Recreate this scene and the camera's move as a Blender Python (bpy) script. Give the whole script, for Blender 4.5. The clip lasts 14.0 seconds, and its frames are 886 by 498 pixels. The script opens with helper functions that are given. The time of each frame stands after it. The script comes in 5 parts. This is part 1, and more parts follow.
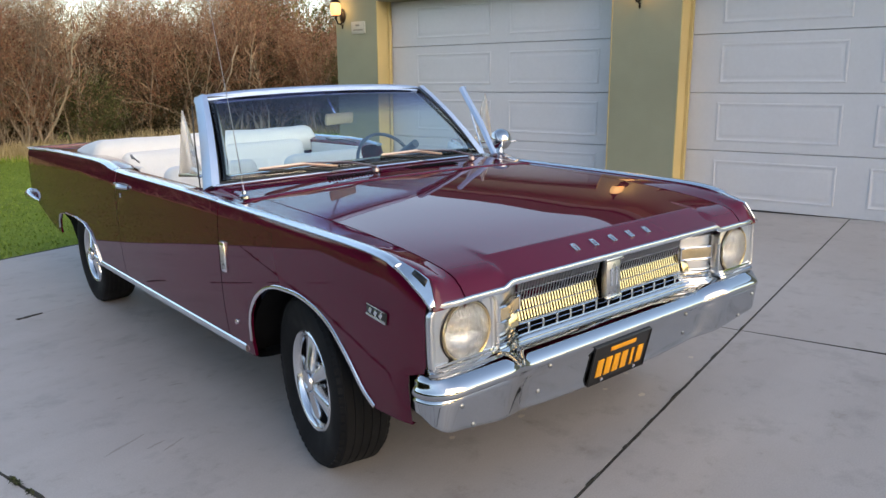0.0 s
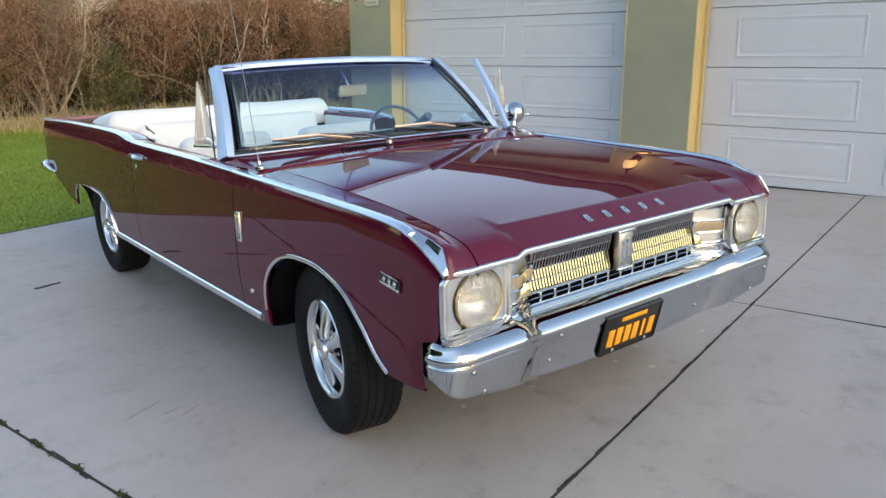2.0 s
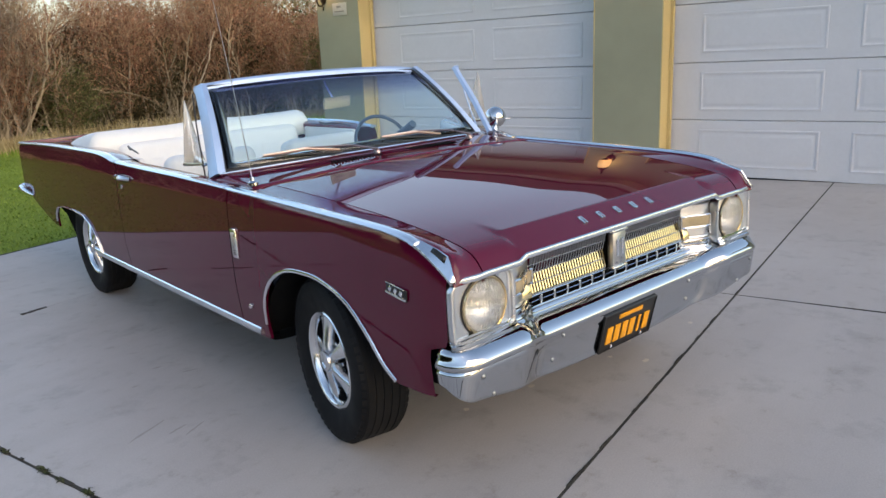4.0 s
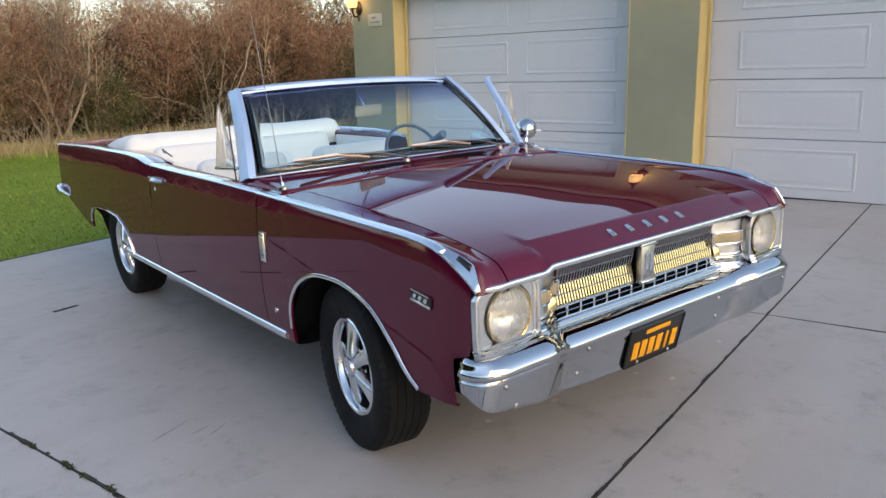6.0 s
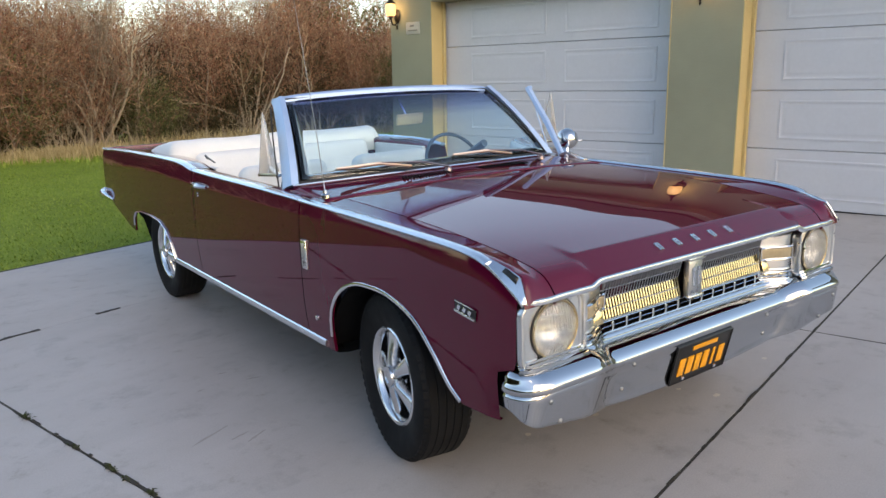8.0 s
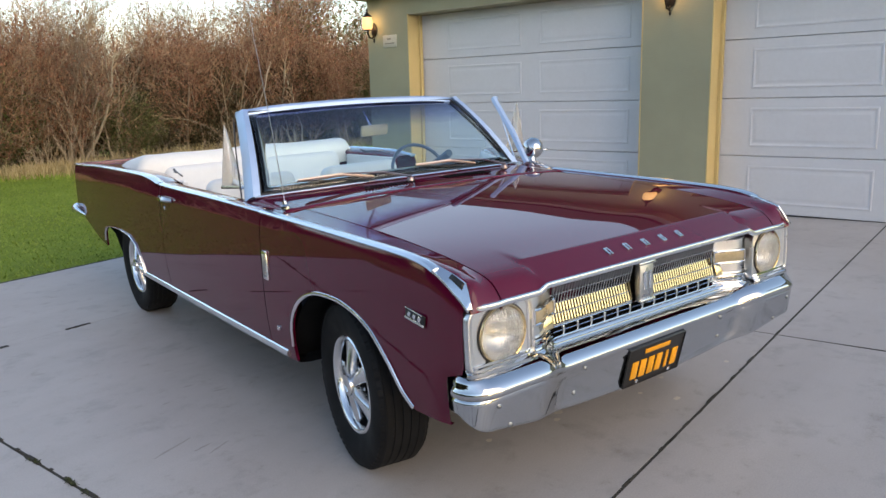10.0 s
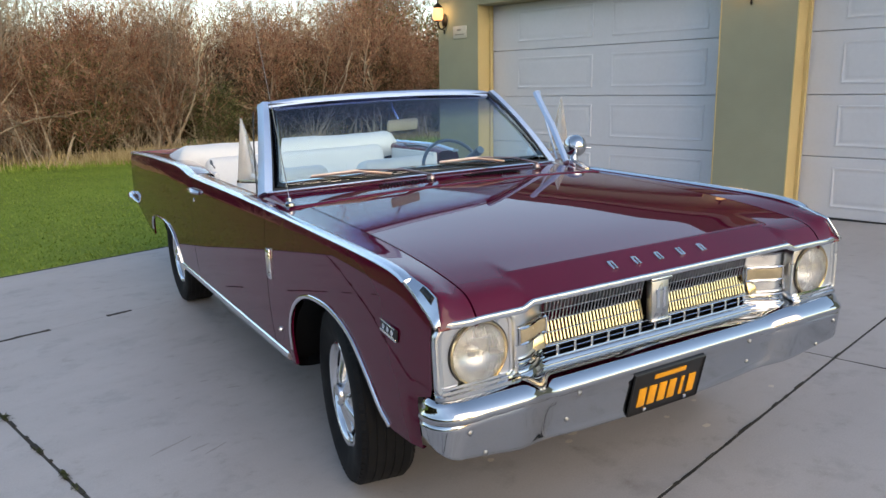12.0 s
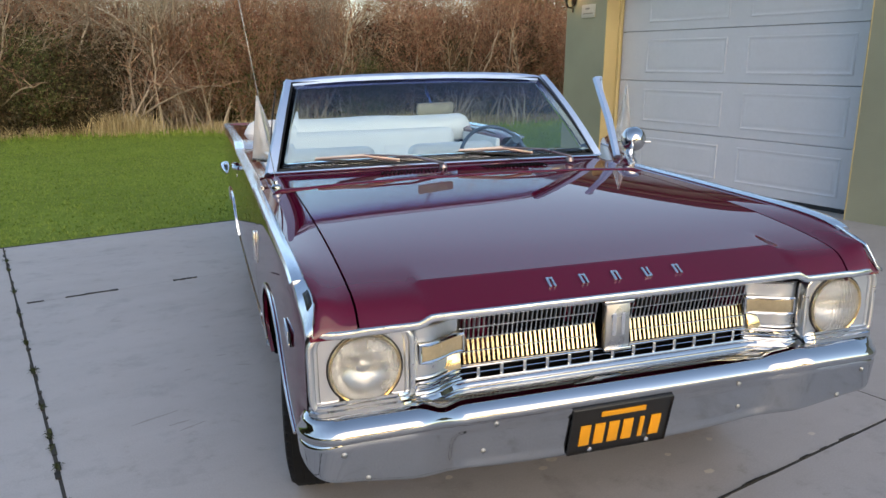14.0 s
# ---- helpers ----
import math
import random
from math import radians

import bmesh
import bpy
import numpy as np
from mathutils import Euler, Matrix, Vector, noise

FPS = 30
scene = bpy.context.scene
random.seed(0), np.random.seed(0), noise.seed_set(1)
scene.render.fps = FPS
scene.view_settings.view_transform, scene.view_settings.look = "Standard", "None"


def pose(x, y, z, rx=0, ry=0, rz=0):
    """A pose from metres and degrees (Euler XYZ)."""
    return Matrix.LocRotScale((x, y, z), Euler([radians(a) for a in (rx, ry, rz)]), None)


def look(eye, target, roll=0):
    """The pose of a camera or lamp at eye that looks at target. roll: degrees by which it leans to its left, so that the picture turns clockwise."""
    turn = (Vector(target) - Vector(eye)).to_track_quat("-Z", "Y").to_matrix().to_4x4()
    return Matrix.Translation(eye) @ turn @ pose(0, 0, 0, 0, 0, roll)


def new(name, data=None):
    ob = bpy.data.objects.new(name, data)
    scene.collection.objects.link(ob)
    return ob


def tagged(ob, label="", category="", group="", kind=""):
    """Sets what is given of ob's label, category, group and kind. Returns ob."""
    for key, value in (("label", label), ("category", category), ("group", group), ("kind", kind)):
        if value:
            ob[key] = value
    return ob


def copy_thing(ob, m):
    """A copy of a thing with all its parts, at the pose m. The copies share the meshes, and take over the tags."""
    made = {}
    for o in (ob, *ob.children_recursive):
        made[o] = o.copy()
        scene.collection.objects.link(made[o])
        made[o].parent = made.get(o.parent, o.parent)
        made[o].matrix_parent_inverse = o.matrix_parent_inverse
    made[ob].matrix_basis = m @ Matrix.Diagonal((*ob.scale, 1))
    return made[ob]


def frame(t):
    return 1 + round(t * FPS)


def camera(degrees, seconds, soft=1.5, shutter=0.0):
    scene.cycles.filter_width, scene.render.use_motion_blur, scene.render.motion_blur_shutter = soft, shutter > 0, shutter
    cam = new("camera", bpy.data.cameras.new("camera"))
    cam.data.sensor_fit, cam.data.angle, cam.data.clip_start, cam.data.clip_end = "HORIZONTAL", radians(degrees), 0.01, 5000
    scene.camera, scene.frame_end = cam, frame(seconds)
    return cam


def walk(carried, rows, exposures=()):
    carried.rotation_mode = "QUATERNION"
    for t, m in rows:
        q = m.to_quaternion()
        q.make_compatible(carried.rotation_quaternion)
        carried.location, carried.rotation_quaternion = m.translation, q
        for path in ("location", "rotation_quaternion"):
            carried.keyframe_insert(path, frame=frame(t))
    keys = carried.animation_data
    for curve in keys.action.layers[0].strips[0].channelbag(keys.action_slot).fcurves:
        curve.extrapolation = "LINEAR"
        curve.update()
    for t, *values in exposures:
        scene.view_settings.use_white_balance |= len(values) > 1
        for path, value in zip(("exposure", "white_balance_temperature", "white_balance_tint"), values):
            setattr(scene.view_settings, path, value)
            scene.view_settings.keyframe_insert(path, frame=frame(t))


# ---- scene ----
cam = camera(61.27, 14.0, soft=1.5)
PATH = [  # seconds, eye in metres, turn in degrees
    (0, -2.0216, -2.2300, 1.3281, 77.471, 0.319, -39.204),
    (0.5, -1.9944, -2.2264, 1.3197, 77.233, 0.082, -39.127),
    (1, -2.0021, -2.2227, 1.3147, 76.707, -0.105, -38.814),
    (1.5, -2.0285, -2.2140, 1.3129, 75.924, -0.006, -38.295),
    (2, -2.0403, -2.2450, 1.3137, 75.646, 0.140, -38.252),
    (2.2, -2.0363, -2.2678, 1.3217, 75.542, -0.002, -38.379),
    (4.3, -2.1708, -2.1971, 1.3415, 76.069, 2.487, -41.087),
    (4.5, -2.1870, -2.1711, 1.3340, 76.264, 2.393, -41.189),
    (5, -2.1697, -2.1527, 1.3248, 76.311, 2.393, -41.158),
    (5.5, -2.1484, -2.1846, 1.3276, 76.593, 1.912, -40.347),
    (6, -2.1286, -2.2224, 1.3278, 76.838, 1.171, -38.436),
    (6.5, -2.1179, -2.2406, 1.3269, 76.957, 0.799, -36.899),
    (7, -2.1176, -2.2407, 1.3290, 77.131, 0.626, -35.866),
    (7.5, -2.1277, -2.2219, 1.3303, 77.179, 0.595, -35.697),
    (8, -2.1488, -2.1813, 1.3354, 77.439, 0.795, -35.893),
    (8.5, -2.1686, -2.1449, 1.3327, 77.826, 1.122, -37.250),
    (9, -2.1758, -2.1380, 1.3293, 78.019, 1.151, -38.252),
    (9.2, -2.1605, -2.1606, 1.3327, 78.044, 1.180, -38.325),
    (11.3, -1.8783, -2.3594, 1.3116, 78.494, 1.865, -33.377),
    (11.5, -1.8350, -2.3142, 1.3153, 78.234, 1.749, -33.081),
    (12, -1.7197, -2.2909, 1.3297, 77.862, 0.931, -30.152),
    (12.5, -1.5240, -2.3723, 1.3242, 77.909, 0.148, -26.791),
    (13, -1.3831, -2.4370, 1.3360, 77.362, -0.543, -23.567),
    (13.5, -1.2256, -2.3747, 1.3173, 76.918, -0.984, -21.177),
    (14, -1.0427, -2.3534, 1.3440, 76.342, -0.619, -17.557),
]

# The site (driveway and car) leans a little towards the street side.
SITE = pose(0, 0, 0, -0.42, -1.464, 0)
LIGHT = [(0, 1.46, 7700, 13), (1.3, 1.50, 7700, 13), (2.0, 1.66, 7750, 9), (2.6, 1.66, 7750, 9), (4.3, 1.50, 7700, 13), (9.0, 1.50, 7700, 13), (14, 1.33, 7450, 12)]  # seconds, stops, white balance
walk(cam, [(t, pose(*p)) for t, *p in PATH], LIGHT)

# ---- world, sun and lamps ----
SUN_AZIMUTH, SUN_HEIGHT = radians(180), radians(20)
world = bpy.data.worlds.new("dusk_sky")
scene.world = world
world.use_nodes = True
wn = world.node_tree
sky = wn.nodes.new("ShaderNodeTexSky")
sky.sky_type, sky.sun_disc = "NISHITA", False
sky.sun_elevation, sky.sun_rotation = SUN_HEIGHT, SUN_AZIMUTH
sky.air_density, sky.dust_density, sky.ozone_density = 1.0, 0.7, 1.6
wn.links.new(sky.outputs[0], wn.nodes["Background"].inputs[0])
wn.nodes["Background"].inputs[1].default_value = 0.138
sun_data = bpy.data.lights.new("sun", "SUN")
sun_data.energy, sun_data.angle, sun_data.color = 0.6, radians(60), (1.0, 0.82, 0.62)
sun_ob = new("sun", sun_data)
sun_dir = Vector((math.sin(SUN_AZIMUTH), math.cos(SUN_AZIMUTH), math.tan(SUN_HEIGHT)))
sun_ob.matrix_world = look(sun_dir * 60, (0, 0, 0))


# ---- materials ----
def nodes_of(name):
    m = bpy.data.materials.new(name)
    m.use_nodes = True
    return m, m.node_tree.nodes, m.node_tree.links, m.node_tree.nodes["Principled BSDF"]


def noise_node(nt, scale, detail=4.0, rough=0.6, coords=None, stretch=None):
    nodes, links = nt
    tex = nodes.new("ShaderNodeTexNoise")
    tex.inputs["Scale"].default_value, tex.inputs["Detail"].default_value, tex.inputs["Roughness"].default_value = scale, detail, rough
    co = nodes.new("ShaderNodeTexCoord")
    src = co.outputs["Object"]
    if stretch:
        mp = nodes.new("ShaderNodeMapping")
        mp.inputs["Scale"].default_value = stretch
        links.new(src, mp.inputs["Vector"])
        src = mp.outputs["Vector"]
    links.new(src, tex.inputs["Vector"])
    return tex


def ramp_node(nt, source, stops):
    nodes, links = nt
    r = nodes.new("ShaderNodeValToRGB")
    while len(r.color_ramp.elements) < len(stops):
        r.color_ramp.elements.new(0.5)
    for e, (p, c) in zip(r.color_ramp.elements, stops):
        e.position, e.color = p, (*c, 1) if len(c) == 3 else c
    links.new(source, r.inputs["Fac"])
    return r


def bump_node(nt, source, strength, distance, target):
    nodes, links = nt
    b = nodes.new("ShaderNodeBump")
    b.inputs["Strength"].default_value, b.inputs["Distance"].default_value = strength, distance
    links.new(source, b.inputs["Height"])
    links.new(b.outputs["Normal"], target)
    return b


def plain(name, color, rough=0.5, metal=0.0, grain=0.0, scale=40.0, bump=0.0, coat=0.0, var=0.15):
    """A surface with a fine mottling of its colour and its gloss."""
    m, nodes, links, p = nodes_of(name)
    nt = (nodes, links)
    n1 = noise_node(nt, scale)
    n2 = noise_node(nt, scale * 0.11, 3)
    mixv = nodes.new("ShaderNodeMath")
    mixv.operation = "ADD"
    links.new(n1.outputs["Fac"], mixv.inputs[0])
    links.new(n2.outputs["Fac"], mixv.inputs[1])
    half = nodes.new("ShaderNodeMath")
    half.operation = "MULTIPLY"
    half.inputs[1].default_value = 0.5
    links.new(mixv.outputs[0], half.inputs[0])
    lo = tuple(c * (1 - var) for c in color)
    hi = tuple(min(1, c * (1 + var)) for c in color)
    r = ramp_node(nt, half.outputs[0], [(0.3, lo), (0.7, hi)])
    links.new(r.outputs["Color"], p.inputs["Base Color"])
    rr = ramp_node(nt, n2.outputs["Fac"], [(0.3, (rough * 0.85,) * 3), (0.75, (min(1, rough * 1.2),) * 3)])
    links.new(rr.outputs["Color"], p.inputs["Roughness"])
    p.inputs["Metallic"].default_value = metal
    p.inputs["Coat Weight"].default_value = coat
    p.inputs["Coat Roughness"].default_value = 0.03
    if bump:
        bump_node(nt, n1.outputs["Fac"], bump, 0.002, p.inputs["Normal"])
    return m


def paint_material():
    m, nodes, links, p = nodes_of("maroon_paint")
    nt = (nodes, links)
    n = noise_node(nt, 2.2, 3)
    r = ramp_node(nt, n.outputs["Fac"], [(0.3, (0.092, 0.0034, 0.019)), (0.7, (0.104, 0.004, 0.022))])
    links.new(r.outputs["Color"], p.inputs["Base Color"])
    p.inputs["Metallic"].default_value = 0.0
    p.inputs["Roughness"].default_value = 0.5
    p.inputs["Specular IOR Level"].default_value = 0.0
    p.inputs["Coat Weight"].default_value = 1.0
    p.inputs["Coat Roughness"].default_value = 0.015
    p.inputs["Coat IOR"].default_value = 1.47
    w = noise_node(nt, 3.0, 2)
    bump_node(nt, w.outputs["Fac"], 0.03, 0.004, p.inputs["Coat Normal"])
    return m


def chrome_material(name, rough, tint=(0.86, 0.87, 0.89), uneven=2.4, wave=0.05):
    m, nodes, links, p = nodes_of(name)
    nt = (nodes, links)
    n = noise_node(nt, 18, 4)
    r = ramp_node(nt, n.outputs["Fac"], [(0.35, (rough,) * 3), (0.8, (rough * uneven,) * 3)])
    links.new(r.outputs["Color"], p.inputs["Roughness"])
    p.inputs["Base Color"].default_value = (*tint, 1)
    p.inputs["Metallic"].default_value = 1.0
    w = noise_node(nt, 7, 2)
    bump_node(nt, w.outputs["Fac"], wave, 0.003, p.inputs["Normal"])
    return m


def glass_material(name, color=(1, 1, 1), rough=0.0, ior=1.48):
    m, nodes, links, p = nodes_of(name)
    p.inputs["Base Color"].default_value = (*color, 1)
    p.inputs["Roughness"].default_value = rough
    p.inputs["IOR"].default_value = ior
    p.inputs["Transmission Weight"].default_value = 1.0
    return m


def lens_material():
    """Pressed lamp glass with fine upright flutes."""
    m, nodes, links, p = nodes_of("lamp_glass")
    nt = (nodes, links)
    p.inputs["Base Color"].default_value = (0.95, 0.95, 0.93, 1)
    p.inputs["Roughness"].default_value = 0.06
    p.inputs["IOR"].default_value = 1.45
    p.inputs["Transmission Weight"].default_value = 0.9
    co = nodes.new("ShaderNodeTexCoord")
    w = nodes.new("ShaderNodeTexWave")
    w.bands_direction = "X"
    w.inputs["Scale"].default_value, w.inputs["Distortion"].default_value = 30.0, 0.6
    links.new(co.outputs["Object"], w.inputs["Vector"])
    h = nodes.new("ShaderNodeTexWave")
    h.bands_direction = "Z"
    h.inputs["Scale"].default_value, h.inputs["Distortion"].default_value = 11.0, 1.5
    links.new(co.outputs["Object"], h.inputs["Vector"])
    both = nodes.new("ShaderNodeMath")
    links.new(w.outputs["Fac"], both.inputs[0])
    links.new(h.outputs["Fac"], both.inputs[1])
    bump_node(nt, both.outputs[0], 0.35, 0.003, p.inputs["Normal"])
    return m


def windshield_material():
    """Clear laminated glass with a blue shade band along its top."""
    m, nodes, links, p = nodes_of("windshield_glass")
    nt = (nodes, links)
    co = nodes.new("ShaderNodeTexCoord")
    sep = nodes.new("ShaderNodeSeparateXYZ")
    links.new(co.outputs["Object"], sep.inputs[0])
    mr = nodes.new("ShaderNodeMapRange")
    mr.inputs["From Min"].default_value, mr.inputs["From Max"].default_value = 1.12, 1.275
    links.new(sep.outputs["Z"], mr.inputs["Value"])
    r = ramp_node(nt, mr.outputs[0], [(0.0, (0.75, 0.93, 0.98)), (0.35, (0.63, 0.80, 0.92)), (0.7, (0.24, 0.33, 0.58)), (1.0, (0.045, 0.065, 0.20))])
    links.new(r.outputs["Color"], p.inputs["Base Color"])
    p.inputs["Roughness"].default_value = 0.0
    p.inputs["IOR"].default_value = 1.58
    p.inputs["Transmission Weight"].default_value = 1.0
    return m


def concrete_material():
    m, nodes, links, p = nodes_of("driveway_concrete")
    nt = (nodes, links)
    broad = noise_node(nt, 0.55, 5, 0.62)
    mid = noise_node(nt, 3.5, 6, 0.65)
    fine = noise_node(nt, 160, 3, 0.7)
    streak = noise_node(nt, 1.6, 5, 0.6, stretch=(0.35, 2.2, 1))
    base = ramp_node(nt, broad.outputs["Fac"], [(0.28, (0.375, 0.345, 0.325)), (0.52, (0.425, 0.395, 0.375)), (0.75, (0.465, 0.435, 0.415))])
    spots = ramp_node(nt, mid.outputs["Fac"], [(0.30, (0.80, 0.79, 0.78)), (0.45, (1, 1, 1)), (0.75, (1.0, 0.99, 0.98))])
    wash = ramp_node(nt, streak.outputs["Fac"], [(0.3, (0.93, 0.925, 0.92)), (0.6, (1, 1, 1))])
    grain = ramp_node(nt, fine.outputs["Fac"], [(0.3, (0.90, 0.90, 0.90)), (0.7, (1.06, 1.06, 1.06))])
    blot = noise_node(nt, 7.5, 5, 0.7)
    smudge = ramp_node(nt, blot.outputs["Fac"], [(0.30, (0.80, 0.78, 0.74)), (0.40, (0.97, 0.965, 0.96)), (0.5, (1, 1, 1)), (0.70, (1, 1, 1)), (0.78, (1.08, 1.07, 1.06))])
    prev = base.outputs["Color"]
    for node in (spots, wash, smudge, grain):
        mx = nodes.new("ShaderNodeMix")
        mx.data_type, mx.blend_type = "RGBA", "MULTIPLY"
        mx.inputs[0].default_value = 1.0
        links.new(prev, mx.inputs[6])
        links.new(node.outputs["Color"], mx.inputs[7])
        prev = mx.outputs[2]
    links.new(prev, p.inputs["Base Color"])
    p.inputs["Roughness"].default_value = 0.48
    bump_node(nt, fine.outputs["Fac"], 0.12, 0.002, p.inputs["Normal"])
    return m


def varied(name, stops, rough=0.8, island=False, translucent=0.0):
    """Colour that varies from piece to piece (or from thing to thing)."""
    m, nodes, links, p = nodes_of(name)
    nt = (nodes, links)
    if island:
        g = nodes.new("ShaderNodeNewGeometry")
        src = g.outputs["Random Per Island"]
    else:
        g = nodes.new("ShaderNodeObjectInfo")
        src = g.outputs["Random"]
    n = noise_node(nt, 0.8, 3)
    a = nodes.new("ShaderNodeMath")
    a.operation = "MULTIPLY_ADD"
    a.inputs[1].default_value = 0.6
    links.new(n.outputs["Fac"], a.inputs[0])
    h = nodes.new("ShaderNodeMath")
    h.operation = "MULTIPLY"
    h.inputs[1].default_value = 0.7
    links.new(src, h.inputs[0])
    links.new(h.outputs[0], a.inputs[2])
    s = nodes.new("ShaderNodeMath")
    s.operation = "SUBTRACT"
    s.inputs[1].default_value = 0.15
    links.new(a.outputs[0], s.inputs[0])
    r = ramp_node(nt, s.outputs[0], stops)
    links.new(r.outputs["Color"], p.inputs["Base Color"])
    p.inputs["Roughness"].default_value = rough
    p.inputs["Specular IOR Level"].default_value = 0.2
    return m


def stucco_material(name, color):
    m, nodes, links, p = nodes_of(name)
    nt = (nodes, links)
    n1, n2 = noise_node(nt, 90, 4, 0.6), noise_node(nt, 1.3, 5, 0.6)
    r = ramp_node(nt, n2.outputs["Fac"], [(0.3, tuple(c * 0.9 for c in color)), (0.7, tuple(c * 1.07 for c in color))])
    links.new(r.outputs["Color"], p.inputs["Base Color"])
    p.inputs["Roughness"].default_value = 0.85
    bump_node(nt, n1.outputs["Fac"], 0.6, 0.004, p.inputs["Normal"])
    return m


def glow_material(name, color, strength):
    m, nodes, links, p = nodes_of(name)
    p.inputs["Base Color"].default_value = (*color, 1)
    p.inputs["Emission Color"].default_value = (*color, 1)
    p.inputs["Emission Strength"].default_value = strength
    return m


PAINT = paint_material()
CHROME = chrome_material("chrome", 0.025, (0.56, 0.575, 0.59))
STAINLESS = chrome_material("bright_stainless", 0.09, (0.78, 0.80, 0.83))
SATIN = chrome_material("satin_aluminium", 0.22, (0.50, 0.51, 0.52))
# dark underside; the shade of wells and recesses is put into its colour
DARK = plain("dark_underside_with_shade", (0.005, 0.005, 0.0055), 0.85)
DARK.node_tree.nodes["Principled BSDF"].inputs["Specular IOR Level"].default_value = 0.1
BRIGHT = chrome_material("polished_trim", 0.20, (0.74, 0.77, 0.81), 1.2, 0.01)
# the blue sky's reflection is put into this metal's tint
PILLAR_SKY_TINT = chrome_material("sky_tinted_pillar_trim", 0.55, (0.54, 0.66, 0.82), 1.2, 0.01)
WHEEL_SILVER = chrome_material("wheel_silver", 0.20, (0.80, 0.81, 0.83), 1.4, 0.02)
BLACK = plain("black_rubber_trim", (0.012, 0.012, 0.013), 0.5)
TYRE = plain("tyre_rubber", (0.006, 0.006, 0.0065), 0.72, scale=60, bump=0.3)
TYRE.node_tree.nodes["Principled BSDF"].inputs["Specular IOR Level"].default_value = 0.25
VINYL = plain("white_vinyl", (0.74, 0.74, 0.72), 0.45, scale=120, bump=0.25, var=0.04)
BLUE_DASH = plain("dark_blue_dash_pad", (0.055, 0.095, 0.16), 0.5, scale=150, bump=0.3)
CARPET = plain("dark_carpet", (0.02, 0.022, 0.03), 0.95, scale=200, bump=0.5)
LENS = lens_material()
# partly opaque white: the sky's sheen is put into the glass itself
SHEEN_GLASS = glass_material("vent_glass_with_sheen", (0.95, 0.94, 0.91), 0.06)
SHEEN_GLASS.node_tree.nodes["Principled BSDF"].inputs["Transmission Weight"].default_value = 0.72
SHIELD = windshield_material()
PARK_LENS = plain("parking_lamp_lens", (0.34, 0.27, 0.16), 0.25, coat=1.0, scale=90, bump=0.4)
# gold tint paints the low sun's reflection into plain bright metal
SUNSET_TINT = chrome_material("sunset_tinted_aluminium", 0.12, (0.78, 0.62, 0.38))
BOLT = chrome_material("dull_bolt_metal", 0.30, (0.30, 0.31, 0.32))
# the maroon that the wiper arms reflect is put into their tint
ARM = chrome_material("maroon_tinted_arm_metal", 0.25, (0.42, 0.33, 0.31))
BEZEL = chrome_material("headlight_surround", 0.27, (0.72, 0.73, 0.74), 1.3, 0.02)
REFLECTOR = chrome_material("lamp_reflector", 0.15, (0.50, 0.50, 0.49))
PLATE_BLACK = plain("plate_black", (0.010, 0.009, 0.008), 0.35)
PLATE_YELLOW = plain("plate_yellow", (0.80, 0.33, 0.012), 0.45, var=0.05)
RED_LENS = plain("red_tail_lens", (0.35, 0.01, 0.01), 0.15, coat=1.0)
# copper tone paints the sunset's reflection into the wiper blades
WIPER = plain("sunset_tinted_blade_metal", (0.80, 0.62, 0.48), 0.30, metal=0.85)
CONCRETE = concrete_material()
PALE_SPOT = plain("pale_spot", (0.60, 0.55, 0.47), 0.9, scale=60)
SCUFF = plain("concrete_scuff", (0.335, 0.308, 0.288), 0.8, scale=40)
JOINT = plain("joint_dirt", (0.035, 0.032, 0.026), 0.95, scale=30, var=0.5)
STUCCO = stucco_material("sage_stucco", (0.29, 0.29, 0.20))
TRIM = stucco_material("cream_yellow_trim", (0.55, 0.43, 0.20))
DOOR_WHITE = plain("garage_door_white", (0.59, 0.60, 0.63), 0.45, scale=30, var=0.04)
SOFFIT = plain("soffit_paint", (0.30, 0.28, 0.20), 0.7)
ROOF = plain("roof_shingle", (0.10, 0.085, 0.07), 0.9, scale=30, var=0.3)
IRON = plain("dark_bronze_iron", (0.025, 0.02, 0.017), 0.45, metal=0.6)
LAMP_GLASS = glow_material("frosted_lamp_glass", (1.0, 0.58, 0.24), 0.55)
# cream mirror back, with a warm reflection put into its colour
CREAM = plain("cream_with_warm_reflection", (0.62, 0.54, 0.36), 0.35, var=0.05)
SIGN_WHITE = plain("sign_white", (0.44, 0.43, 0.36), 0.6)
SIGN_INK = plain("sign_ink", (0.22, 0.21, 0.18), 0.6)
LAWN = varied("lawn_grass", [(0.1, (0.135, 0.205, 0.034)), (0.5, (0.205, 0.290, 0.050)), (0.9, (0.310, 0.372, 0.085))], 0.7, island=True)
SOIL = plain("lawn_soil", (0.17, 0.235, 0.045), 0.95, scale=6, var=0.25)
for m in (LAWN, SOIL):
    m.node_tree.nodes["Principled BSDF"].inputs["Specular IOR Level"].default_value = 0.03
WEED = varied("joint_weed", [(0.1, (0.018, 0.024, 0.010)), (0.9, (0.06, 0.075, 0.03))], 0.8, island=True)
DRY = varied("dry_grass", [(0.1, (0.16, 0.12, 0.05)), (0.5, (0.28, 0.21, 0.10)), (0.9, (0.40, 0.32, 0.17))], 0.85, island=True)
STRAW = varied("straw", [(0.1, (0.30, 0.225, 0.11)), (0.5, (0.44, 0.345, 0.18)), (0.9, (0.58, 0.47, 0.27))], 0.85, island=True)
